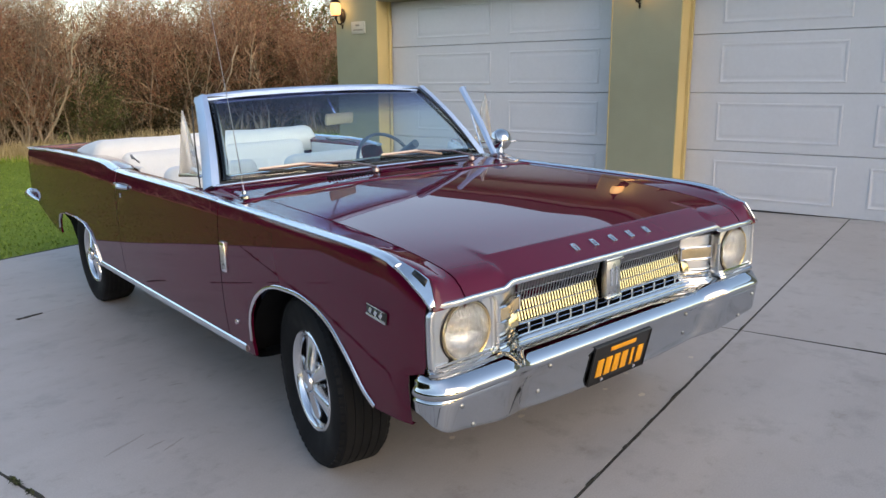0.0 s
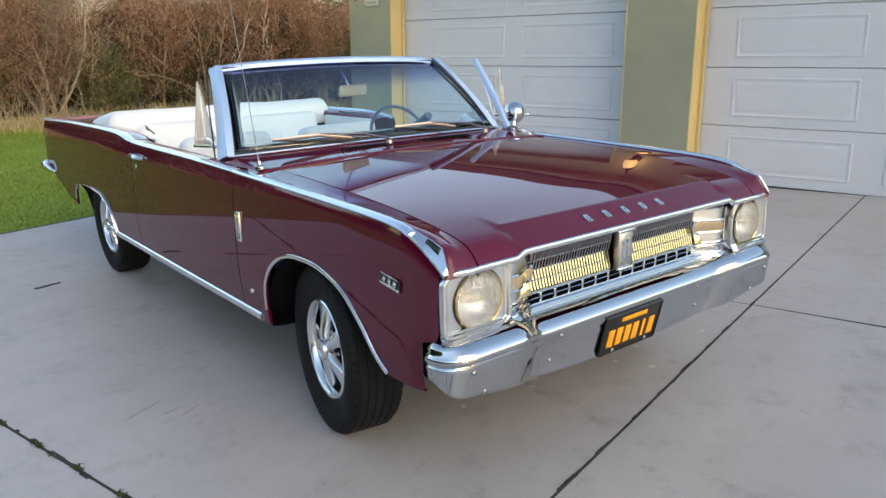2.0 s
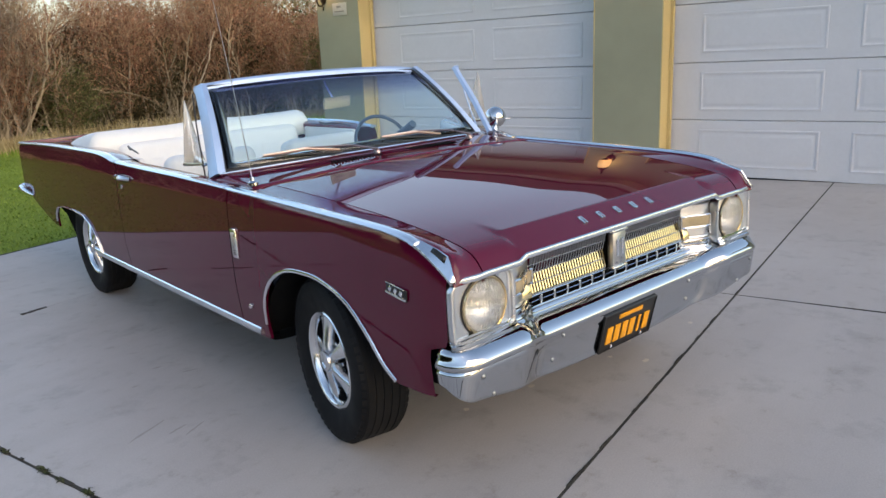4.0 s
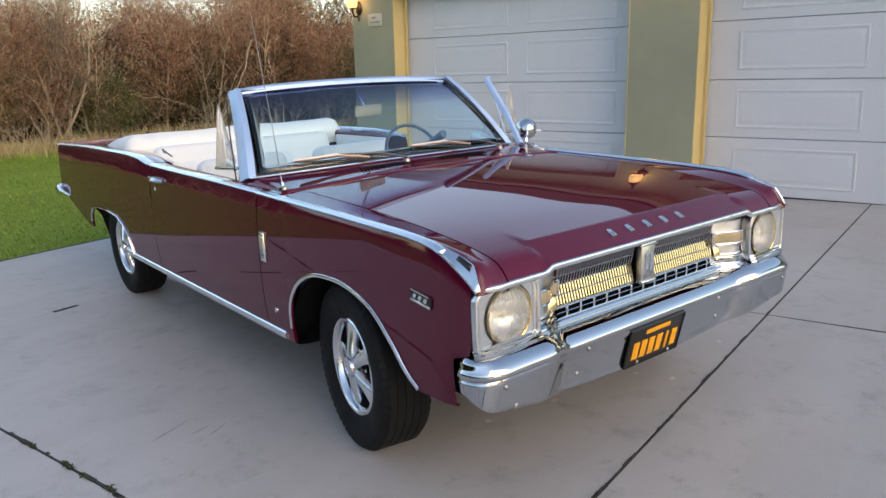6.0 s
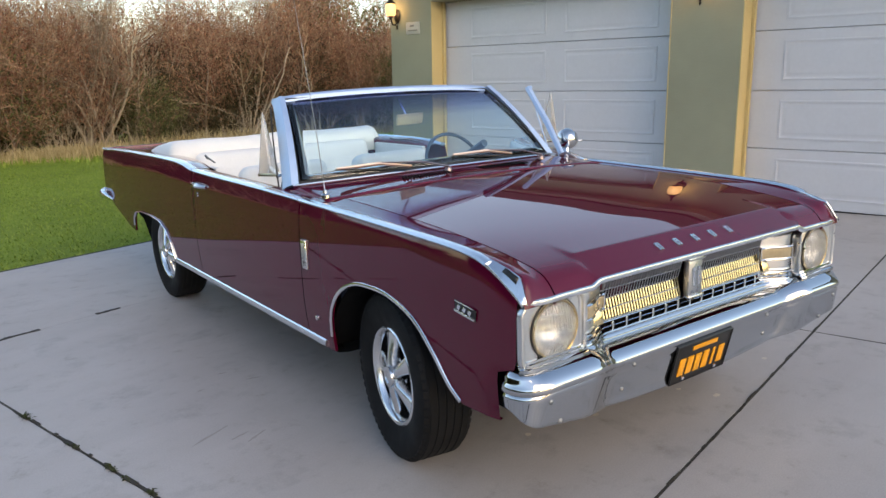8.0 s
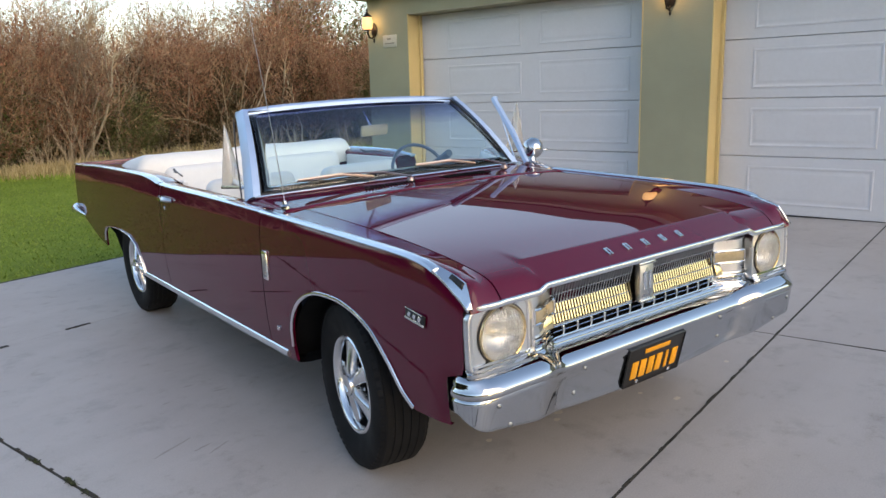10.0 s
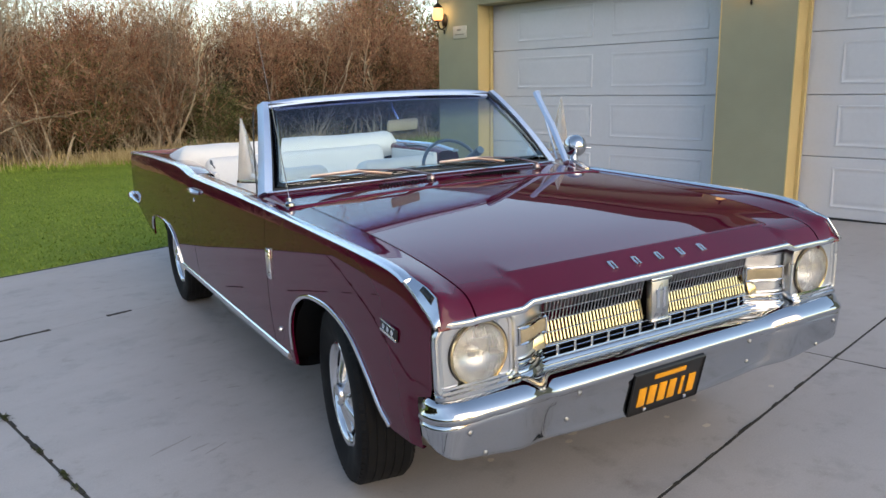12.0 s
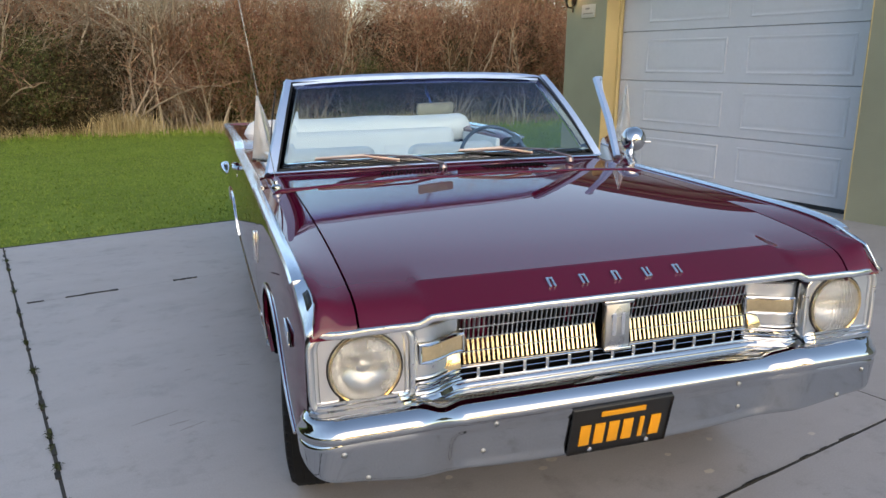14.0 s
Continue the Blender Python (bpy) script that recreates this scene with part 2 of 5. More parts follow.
BARK = varied("grey_brown_bark", [(0.1, (0.19, 0.14, 0.10)), (0.5, (0.29, 0.22, 0.165)), (0.9, (0.43, 0.34, 0.265))], 0.9)
PALE_BARK = varied("pale_stem_bark", [(0.1, (0.20, 0.155, 0.11)), (0.9, (0.50, 0.41, 0.30))], 0.9)
TWIG = varied("red_brown_twigs", [(0.1, (0.095, 0.050, 0.034)), (0.5, (0.26, 0.145, 0.094)), (0.9, (0.50, 0.36, 0.23))], 0.9, island=True)
RUSSET = varied("russet_leaves", [(0.1, (0.12, 0.042, 0.026)), (0.5, (0.34, 0.135, 0.08)), (0.9, (0.50, 0.26, 0.145))], 0.8, island=True)
OLIVE = varied("olive_leaves", [(0.1, (0.03, 0.038, 0.012)), (0.5, (0.085, 0.095, 0.03)), (0.9, (0.20, 0.20, 0.075))], 0.7, island=True)
# the thicket's inner shade is put into these leaves' dark colour
SHADE_LEAF = varied("shade_toned_undergrowth_leaves", [(0.1, (0.024, 0.020, 0.010)), (0.6, (0.075, 0.058, 0.027)), (0.95, (0.20, 0.145, 0.07))], 0.8, island=True)


# ---- mesh helpers ----
def finish(name, mesh, material, parent=None, label="", smooth=35.0, solid=0.0):
    mesh.materials.append(material)
    if smooth:
        mesh.polygons.foreach_set("use_smooth", [True] * len(mesh.polygons))
        mesh.set_sharp_from_angle(angle=radians(smooth))
    ob = new(name, mesh)
    if parent:
        ob.parent = parent
    if label:
        ob["label"] = label
    if solid:
        mod = ob.modifiers.new("thickness", "SOLIDIFY")
        mod.thickness, mod.offset = solid, 0.0
    return ob


def part(name, bm, material, parent, label="", smooth=35.0, solid=0.0):
    """Link a bmesh as one mesh object under a thing or under a part."""
    bmesh.ops.recalc_face_normals(bm, faces=bm.faces)
    mesh = bpy.data.meshes.new(name)
    bm.to_mesh(mesh)
    bm.free()
    return finish(name, mesh, material, parent, label, smooth, solid)


def thing(name, label, category, m=None, group="", kind=""):
    ob = tagged(new(name), label, category, group, kind)
    if m is not None:
        ob.matrix_world = m
    return ob


def raw(name, verts, faces, material, parent=None, label="", smooth=0.0):
    mesh = bpy.data.meshes.new(name)
    mesh.from_pydata(verts, [], faces)
    mesh.update()
    return finish(name, mesh, material, parent, label, smooth)


def add_box(bm, centre, size, bevel=0.0, m=None, segments=2):
    got = bmesh.ops.create_cube(bm, size=1.0)
    verts = got["verts"]
    for v in verts:
        v.co = Vector((v.co.x * size[0], v.co.y * size[1], v.co.z * size[2]))
    if bevel:
        edges = list({e for v in verts for e in v.link_edges})
        out = bmesh.ops.bevel(bm, geom=edges, offset=bevel, segments=segments, profile=0.5, affect="EDGES")
        verts = list({v for f in out["faces"] for v in f.verts} | {v for v in verts if v.is_valid})
    t = Matrix.Translation(centre) @ (m or Matrix())
    for v in verts:
        v.co = t @ v.co
    return verts


def box(centre, size, bevel=0.0, m=None, segments=2):
    bm = bmesh.new()
    add_box(bm, centre, size, bevel, m, segments)
    return bm


def loft(rows, bm=None, closed=False, caps=False):
    """A skin over rows of points, all of one length."""
    bm = bm or bmesh.new()
    vs = [[bm.verts.new(p) for p in row] for row in rows]
    n = len(vs[0])
    for a, b in zip(vs, vs[1:]):
        for k in range(n if closed else n - 1):
            j = (k + 1) % n
            try:
                bm.faces.new((a[k], a[j], b[j], b[k]))
            except ValueError:
                pass
    if caps and closed:
        bm.faces.new(vs[0])
        bm.faces.new(vs[-1])
    return bm


def tube(points, radius, sides=8, bm=None, flat=1.0):
    """A round bar along points; radius may be a list. flat squeezes it along its second axis."""
    pts = [Vector(p) for p in points]
    radii = radius if isinstance(radius, (list, tuple)) else [radius] * len(pts)
    rows, side = [], None
    for k, p in enumerate(pts):
        d = (pts[min(k + 1, len(pts) - 1)] - pts[max(k - 1, 0)]).normalized()
        if side is None:
            side = d.cross(Vector((0, 0, 1)) if abs(d.z) < 0.9 else Vector((1, 0, 0))).normalized()
        side = (side - d * side.dot(d)).normalized()
        up = side.cross(d)
        rows.append([p + (side * math.cos(a) + up * math.sin(a) * flat) * radii[k] for a in [2 * math.pi * j / sides for j in range(sides)]])
    return loft(rows, bm, closed=True, caps=True)


def lathe_x(profile, n=48, bm=None, closed=False):
    """Turns (x, r) pairs about the x axis."""
    bm = bm or bmesh.new()
    rows = []
    for k in range(n):
        a = 2 * math.pi * k / n
        rows.append([Vector((x, r * math.cos(a), r * math.sin(a))) for x, r in profile])
    rows.append(rows[0])
    loft(rows, bm)
    bmesh.ops.remove_doubles(bm, verts=bm.verts, dist=1e-5)
    return bm


def lathe(profile, m, n=32):
    """Turns (a, r) pairs about the x axis and poses the result."""
    bm = lathe_x(profile, n)
    bm.transform(m)
    return bm


def lerp_table(table, v):
    if v <= table[0][0]:
        return table[0][1]
    for (a, p), (b, q) in zip(table, table[1:]):
        if v <= b:
            s = (v - a) / (b - a)
            return p + (q - p) * s
    return table[-1][1]


def smooth_table(table, v):
    """Catmull-Rom through the pairs."""
    n = len(table)
    if v <= table[0][0]:
        return table[0][1]
    if v >= table[-1][0]:
        return table[-1][1]
    for k in range(n - 1):
        if v <= table[k + 1][0]:
            break
    x1, y1, x2, y2 = *table[k], *table[k + 1]
    m1 = (y2 - table[max(k - 1, 0)][1]) / (x2 - table[max(k - 1, 0)][0])
    m2 = (table[min(k + 2, n - 1)][1] - y1) / (table[min(k + 2, n - 1)][0] - x1)
    h, s = x2 - x1, (v - x1) / (x2 - x1)
    return (2 * s**3 - 3 * s**2 + 1) * y1 + (s**3 - 2 * s**2 + s) * h * m1 + (3 * s**2 - 2 * s**3) * y2 + (s**3 - s**2) * h * m2


def smoothstep(a, b, v):
    s = min(1.0, max(0.0, (v - a) / (b - a)))
    return s * s * (3 - 2 * s)


def span(a, b, n):
    return [a + (b - a) * k / (n - 1) for k in range(n)]


# ---- ground and driveway ----
def ground_height(x, y):
    """The lie of the land: the site's plane near by, dipped with the fitted apron, level far away."""
    u = 0.9677 * x + 0.2521 * y
    return 0.0257 * 25 * math.tanh(x / 25) - 0.0073 * 25 * math.tanh(y / 25) - 0.0266 * min(4.5, max(0.0, u - 1.448))


def build_ground():
    ticks = [-400, -220, -120, -70, -45, -30] + [v * 2.0 for v in range(-12, 13)] + [30, 45, 70, 120, 220, 400]
    verts = [(x, y, ground_height(x, y) - 0.055 + 0.02 * noise.noise((x * 0.3, y * 0.3, 0))) for y in ticks for x in ticks]
    n = len(ticks)
    faces = [(j * n + k, j * n + k + 1, (j + 1) * n + k + 1, (j + 1) * n + k) for j in range(n - 1) for k in range(n - 1)]
    return tagged(raw("ground", verts, faces, SOIL, smooth=60), "green lawn ground around the driveway", "lawn", kind="structure")


build_ground()
SLAB = SITE @ pose(0, 0, 0, 0, 0, 14.6)  # slab directions: u across to the garage, v along its face
APRON = SLAB @ Matrix.Translation((1.448, -0.685, 0)) @ pose(0, 0, 0, 0, 1.52, 1.0) @ Matrix.Translation((-1.448, 0.685, 0))  # level before the garage; tilt and turn set to fit the camera's view
U_LINES = [-10.3, -7.36, -4.42, -1.474, 1.448, 5.95]
V_LINES = [4.76, 2.975, -0.685, -4.345, -8.0, -11.7]


def build_driveway():
    drive = thing("driveway", "pale grey concrete driveway with stained control joints", "driveway", SLAB, kind="structure")
    for (u0, u1) in zip(U_LINES, U_LINES[1:]):
        for (v1, v0) in zip(V_LINES, V_LINES[1:]):
            g = 0.006
            g0, g1 = [0.0015 if v == 2.975 else g for v in (v0, v1)]  # the back joint is almost closed
            bm = box(((u0 + u1) / 2, (v0 + g0 + v1 - g1) / 2, -0.06), (u1 - u0 - 2 * g, v1 - v0 - g0 - g1, 0.12), 0.0008, segments=1)
            slab = part("slab", bm, CONCRETE, drive, smooth=0)
            if u1 > 2:
                slab.matrix_local = SLAB.inverted() @ APRON
    bed = box((-4.5, -3.5, -0.0562), (11.9, 16.6, 0.11))
    part("joint_bed", bed, JOINT, drive, "dark dirt in the joints", smooth=0)
    bed = part("joint_bed", box((3.7, -3.5, -0.0562), (4.5, 16.6, 0.11)), JOINT, drive, "dark dirt in the joints", smooth=0)
    bed.matrix_local = SLAB.inverted() @ APRON
    # the apron is turned to fit the view: an added strip closes the wedge between it and the slabs
    part("slab", box((1.525, -6.9, -0.058), (0.15, 9.6, 0.10), 0.0008, segments=1), CONCRETE, drive, smooth=0)
    # dirt caught in the joints
    rng = random.Random(4)
    bm = bmesh.new()
    for u, v, du, dv in [(-1.04, 2.975, 0.30, 0.028), (-0.477, 2.975, 0.15, 0.030), (-1.37, 2.975, 0.09, 0.024), (-1.72, 2.975, 0.20, 0.020)]:
        for k in range(8):
            add_box(bm, (u + du * (k / 8 - 0.5), v + rng.uniform(-0.004, 0.004), 0.0015), (du / 7, dv * rng.uniform(0.6, 1.2), 0.004))
    for k in range(70):
        v = rng.uniform(-1.0, 4.7)
        add_box(bm, (-1.474 + rng.uniform(-0.006, 0.006), v, 0.0015), (rng.uniform(0.008, 0.018), rng.uniform(0.02, 0.09), 0.004))
    for k in range(45):
        u = rng.uniform(-1.5, 1.5)
        add_box(bm, (u, -0.685 + rng.uniform(-0.005, 0.005), 0.0015), (rng.uniform(0.02, 0.07), rng.uniform(0.004, 0.008), 0.004))
    part("joint_dirt", bm, JOINT, drive, "dark soil along the joints", smooth=0)
    back = pose(0, 0, 0, 0, 0, -14.6)
    for x, y, ln, turn in ((-1.30, 0.62, 0.21, 27), (-1.20, 0.545, 0.09, 19), (-1.15, 0.50, 0.12, 30), (-1.03, 1.24, 0.05, -4), (-0.93, 1.08, 0.07, -14), (-1.18, 1.10, 0.03, 12)):
        p = back @ Vector((x, y, 0))
        m = Matrix.Translation((p.x, p.y, 0.0010)) @ pose(0, 0, 0, 0, 0, turn - 14.6)
        n = 14
        ring = [m @ Vector((ln * 0.5 * math.cos(6.283 * k / n) + rng.uniform(-0.006, 0.006), 0.007 * math.sin(6.283 * k / n) * rng.uniform(0.5, 1.4), 0)) for k in range(n)]
        raw("scuff", ring + [m @ Vector((0, 0, 0.0004))], [(k, (k + 1) % n, n) for k in range(n)], SCUFF, drive, "faint dark scuff")
    for x, y, r in ((0.06, -0.19, 0.026), (0.0, -0.24, 0.018), (0.67, -0.25, 0.016), (0.53, -0.44, 0.020), (1.05, -0.34, 0.018), (-0.32, -0.19, 0.015), (0.46, -0.30, 0.014)):
        p = back @ Vector((x, y, 0))
        n = 9
        ring = [(p.x + r * rng.uniform(0.6, 1.25) * math.cos(6.283 * k / n), p.y + 0.8 * r * rng.uniform(0.6, 1.2) * math.sin(6.283 * k / n), 0.0012) for k in range(n)]
        raw("pale_spot", ring + [(p.x, p.y, 0.0018)], [(k, (k + 1) % n, n) for k in range(n)], PALE_SPOT, drive, "pale dried spot")
    return drive


build_driveway()


def build_weed(v, size, seed):
    """A small tuft of blades rooted in the long joint."""
    rng = random.Random(seed)
    tuft = thing("weed_tuft", "small dark green weed tuft growing in a joint", "weed", SLAB @ pose(-1.474, v, -0.002), group="weeds in the joint")
    verts, faces = [], []
    for k in range(26):
        a, out, up = rng.uniform(0, 6.283), size * rng.uniform(0.2, 0.75), size * rng.uniform(0.12, 0.45)
        root = Vector((rng.uniform(-0.006, 0.006), rng.uniform(-0.03, 0.03), 0))
        d, n = Vector((math.cos(a), math.sin(a), 0)), Vector((-math.sin(a), math.cos(a), 0)) * 0.0035
        mid, o = root + d * out * 0.55 + Vector((0, 0, up)), len(verts)
        verts += [root - n, root + n, mid + n * 0.9, mid - n * 0.9, root + d * out + Vector((0, 0, up * 0.6))]
        faces += [(o, o + 1, o + 2, o + 3), (o + 3, o + 2, o + 4)]
    raw("leaves", verts, faces, WEED, tuft)["kind"] = "stuff"


for k, (v, size) in enumerate(((4.25, 0.05), (3.95, 0.035), (3.3, 0.05), (2.75, 0.03), (2.2, 0.045), (1.75, 0.05), (1.3, 0.03), (1.0, 0.04), (0.88, 0.03), (0.72, 0.035), (0.45, 0.03))):
    build_weed(v, size, 40 + k)


def build_blades(name, label, category, material, spots, height, width, seed):
    """Many narrow bent blades, each of two triangles, at (x, y) spots."""
    rng = np.random.RandomState(seed)
    n = len(spots)
    h = height * (0.5 + rng.rand(n))
    a = rng.rand(n) * 2 * np.pi
    lean = rng.rand(n) * 0.7
    b = rng.rand(n) * 2 * np.pi
    if height < 0.05:  # mown blades lie over, flat side up
        lean, a = 0.7 + 1.3 * rng.rand(n), b + np.pi / 2 + 0.5 * (rng.rand(n) - 0.5)
    z0 = np.array([ground_height(x, y) for x, y in spots]) - 0.045
    base = np.c_[spots, z0]
    side = np.c_[np.cos(a), np.sin(a), np.zeros(n)] * (width * (0.6 + 0.8 * rng.rand(n)))[:, None]
    tip = base + np.c_[np.cos(b) * lean * h, np.sin(b) * lean * h, h]
    mid = base + np.c_[np.cos(b) * lean * h * 0.3, np.sin(b) * lean * h * 0.3, h * 0.55]
    v = np.concatenate([base - side, base + side, mid + side * 0.7, mid - side * 0.7, tip], axis=1).reshape(-1, 3)
    f = []
    for k in range(n):
        o = k * 5
        f += [(o, o + 1, o + 2, o + 3), (o + 3, o + 2, o + 4)]
    return tagged(raw(name, v.tolist(), f, material), label, category, kind="stuff")


def lawn_spots(count, x0, x1, y0, y1, seed, bias=1.0):
    rng = np.random.RandomState(seed)
    x = x0 + (x1 - x0) * rng.rand(count)
    y = y0 + (y1 - y0) * rng.rand(count) ** bias
    inv = SLAB.inverted()
    keep = []
    for p, q in zip(x, y):
        s = inv @ Vector((p, q, 0))
        if s.y > 4.78 and (s.x < 5.0 or s.y > 6):
            keep.append((p, q))
    return keep


build_blades("lawn", "short green mown lawn beside the driveway", "grass", LAWN, lawn_spots(230000, -11, 8, 3.0, 16.6, 2, 1.45), 0.020, 0.005, 3)


def ragged(spots, y0, scale, seed):
    """Keeps the spots behind an uneven line about y0."""
    return [(x, y) for x, y in spots if y > y0 + 1.1 * noise.noise((x * scale, y * scale * 0.6, seed)) + 0.4 * noise.noise((x * 1.7, y * 1.7, seed))]


build_blades("rough_grass", "long green rough grass before the thicket", "grass", LAWN, ragged(lawn_spots(15000, -15, 9, 13.6, 17.2, 5), 15.0, 0.33, 3), 0.10, 0.010, 6)
build_blades("dry_grass", "tall dry tan grass under the thicket", "grass", DRY, ragged(lawn_spots(26000, -16, 12, 15.0, 17.8, 8), 16.1, 0.30, 7), 0.17, 0.010, 9)
rng = np.random.RandomState(12)
for x0, y0, sx, sy, count, tall, name in ((-2.75, 16.0, 0.36, 0.2, 1000, 0.40, "pale straw-coloured tall grass clump"), (3.6, 16.2, 1.3, 0.4, 1500, 0.36, "pale straw-coloured tall grass clump"),
                                          (0.9, 16.1, 0.9, 0.25, 2400, 0.26, "low heap of matted tan dry grass"), (-6.5, 16.2, 1.2, 0.3, 1500, 0.24, "low heap of matted tan dry grass")):
    clump = [(x0 + sx * a, y0 + sy * b) for a, b in rng.randn(count, 2)]
    build_blades("dry_grass", name, "grass", STRAW, clump, tall, 0.009, 10 + count % 7)


# ---- thicket ----
def grow(rng, p, d, length, r, level, out, leaves, spread, drop):
    """One limb of bent pieces; thinner limbs leave it on the way."""
    steps = 4 if level < 2 else 3
    for k in range(steps):
        bend = Vector((rng.gauss(0, 1), rng.gauss(0, 1), rng.gauss(0, 0.6))) * (0.16 if level == 0 else 0.26)
        d = (d + bend * 0.6 + Vector((0, 0, 0.06 - drop * level * 0.05))).normalized()
        q = p + d * (length / steps)
        r2 = r * (1 - 0.75 * (k + 1) / steps * (0.8 if level == 0 else 1))
        out.append((p, q, r * (1 - 0.75 * k / steps * (0.8 if level == 0 else 1)), r2, level))
        if level < 3 and (k > 0 or level > 0 or length < 3):
            for _ in range(2 if level < 2 else 2):
                side = Vector((rng.gauss(0, 1), rng.gauss(0, 1), rng.gauss(0.25, 0.6))).normalized()
                grow(rng, q, (d + side * spread).normalized(), length * rng.uniform(0.42, 0.62), max(r2 * 0.62, 0.0055), level + 1, out, leaves, spread, drop)
        if level >= 2:
            leaves.append(q)
        p = q


def limb_mesh(segments, sides):
    verts, faces = [], []
    for p, q, r0, r1, level in segments:
        d = (q - p).normalized()
        s = d.cross(Vector((0.3, 0.2, 1)) if abs(d.z) < 0.9 else Vector((1, 0, 0))).normalized()
        u = s.cross(d)
        o = len(verts)
        for c, r in ((p, r0), (q, r1)):
            for k in range(sides):
                a = 2 * math.pi * k / sides
                verts.append(c + (s * math.cos(a) + u * math.sin(a)) * r)
        for k in range(sides):
            j = (k + 1) % sides
            faces.append((o + k, o + j, o + sides + j, o + sides + k))
    return verts, faces


def leaf_mesh(rng, spots, per, size, spread):
    verts, faces = [], []
    for c in spots:
        for _ in range(per):
            o = len(verts)
            p = c + Vector((rng.gauss(0, spread), rng.gauss(0, spread), rng.gauss(0, spread)))
            a = Vector((rng.gauss(0, 1), rng.gauss(0, 1), rng.gauss(0, 1))).normalized()
            b = a.cross(Vector((rng.gauss(0, 1), rng.gauss(0, 1), rng.gauss(0, 1)))).normalized()
            s = size * rng.uniform(0.6, 1.4)
            verts += [p - a * s, p + b * s * 0.45, p + a * s, p - b * s * 0.45]
            faces.append((o, o + 1, o + 2, o + 3))
    return verts, faces


def build_tree(seed, height, stems, bark, leaf, label, per, size, leafspread, name="thicket_tree", spread=0.85, thick=0.034):
    rng = random.Random(seed)
    out, leaves = [], []
    for s in range(stems):
        a = rng.uniform(0, 6.3)
        lean = rng.uniform(0.05, 0.42)
        grow(rng, Vector((rng.gauss(0, 0.12), rng.gauss(0, 0.12), -0.1)), Vector((math.cos(a) * lean, math.sin(a) * lean, 1)).normalized(),
             height * rng.uniform(0.7, 1.05), thick * rng.uniform(0.7, 1.3), 0, out, leaves, spread, 0.3)
    tree = tagged(new(name), label, "tree", group="trees of the thicket")
    main = [s for s in out if s[4] == 0]
    for s in range(stems):
        v, f = limb_mesh(main[4 * s:4 * s + 4], 6)
        raw("trunk", v, f, bark, tree, smooth=60)
    v, f = limb_mesh([s for s in out if s[4] > 0], 3)
    raw("branch_work", v, f, TWIG if bark is not PALE_BARK else PALE_BARK, tree)["kind"] = "stuff"
    v, f = leaf_mesh(rng, leaves, per, size, leafspread)
    if f:
        raw("crown", v, f, leaf, tree)["kind"] = "stuff"
    return tree


def build_tangle(seed, label, stems, height, wide, bark, twig, thick=0.017):
    """Long arching stems that cross one another, with a few side shoots."""
    rng = random.Random(seed)
    main, fine = [], []

    def shoot(p, d, length, r, out, sag, steps):
        for k in range(steps):
            d = (d + Vector((rng.gauss(0, 0.13), rng.gauss(0, 0.13), -sag * (k + 1) / steps))).normalized()
            q = p + d * (length / steps)
            out.append((p, q, r * (1 - 0.7 * k / steps), r * (1 - 0.7 * (k + 1) / steps), 0))
            if out is main and k > 1:
                for _ in range(2):
                    side = Vector((rng.gauss(0, 1), rng.gauss(0, 1), rng.gauss(0.3, 0.6))).normalized()
                    shoot(q, (d + side * 0.9).normalized(), length * rng.uniform(0.15, 0.4), r * 0.42, fine, sag, 4)
            p = q

    for s in range(stems):
        a = rng.uniform(0, 6.3)
        lean = rng.uniform(0.1, 0.75)
        shoot(Vector((rng.gauss(0, wide), rng.gauss(0, 0.2), -0.1)), Vector((math.cos(a) * lean, math.sin(a) * lean * 0.6, 1)).normalized(),
              height * rng.uniform(0.55, 1.1), thick * rng.uniform(0.6, 1.5), main, rng.choice([0.02, 0.06, 0.16]), 8)
    tree = tagged(new("thicket_tree"), label, "tree", group="trees of the thicket")
    for s in range(stems if stems < 20 else 1):
        v, f = limb_mesh(main[8 * s:8 * s + 8] if stems < 20 else main, 5)
        ob = raw("stem", v, f, bark, tree, smooth=60)
    if stems >= 20:
        ob["kind"] = "stuff"
    v, f = limb_mesh(fine, 3)
    raw("branch_work", v, f, twig, tree)["kind"] = "stuff"
    return tree


RED = "leafless red-brown thicket tree with fine twigs"
TEMPLATES = [
    build_tree(11, 2.7, 4, BARK, RUSSET, RED, 1, 0.022, 0.10, thick=0.034),
    build_tree(12, 2.4, 5, BARK, RUSSET, RED, 1, 0.020, 0.11, thick=0.028),
    build_tree(13, 3.2, 3, PALE_BARK, RUSSET, "bare pale-stemmed thicket tree", 0, 0.02, 0.10, thick=0.055),
    build_tree(14, 2.3, 4, BARK, OLIVE, "olive-green leafy thicket tree", 2, 0.030, 0.26, thick=0.03),
    build_tree(15, 2.9, 4, BARK, RUSSET, RED, 1, 0.024, 0.12, thick=0.034),
    build_tree(16, 1.5, 7, BARK, SHADE_LEAF, "undergrowth bush with the thicket's shade in its leaf colour", 4, 0.036, 0.30, thick=0.018, spread=1.1),
    build_tangle(17, "tangle of bare pale arching stems", 9, 3.3, 0.55, PALE_BARK, TWIG, 0.034),
    build_tangle(18, "tangle of thin dry brown canes", 26, 1.7, 0.50, PALE_BARK, PALE_BARK, 0.011),
    build_tree(19, 1.6, 5, BARK, OLIVE, "green leafy thicket bush", 2, 0.032, 0.20, thick=0.016, spread=1.0),
]


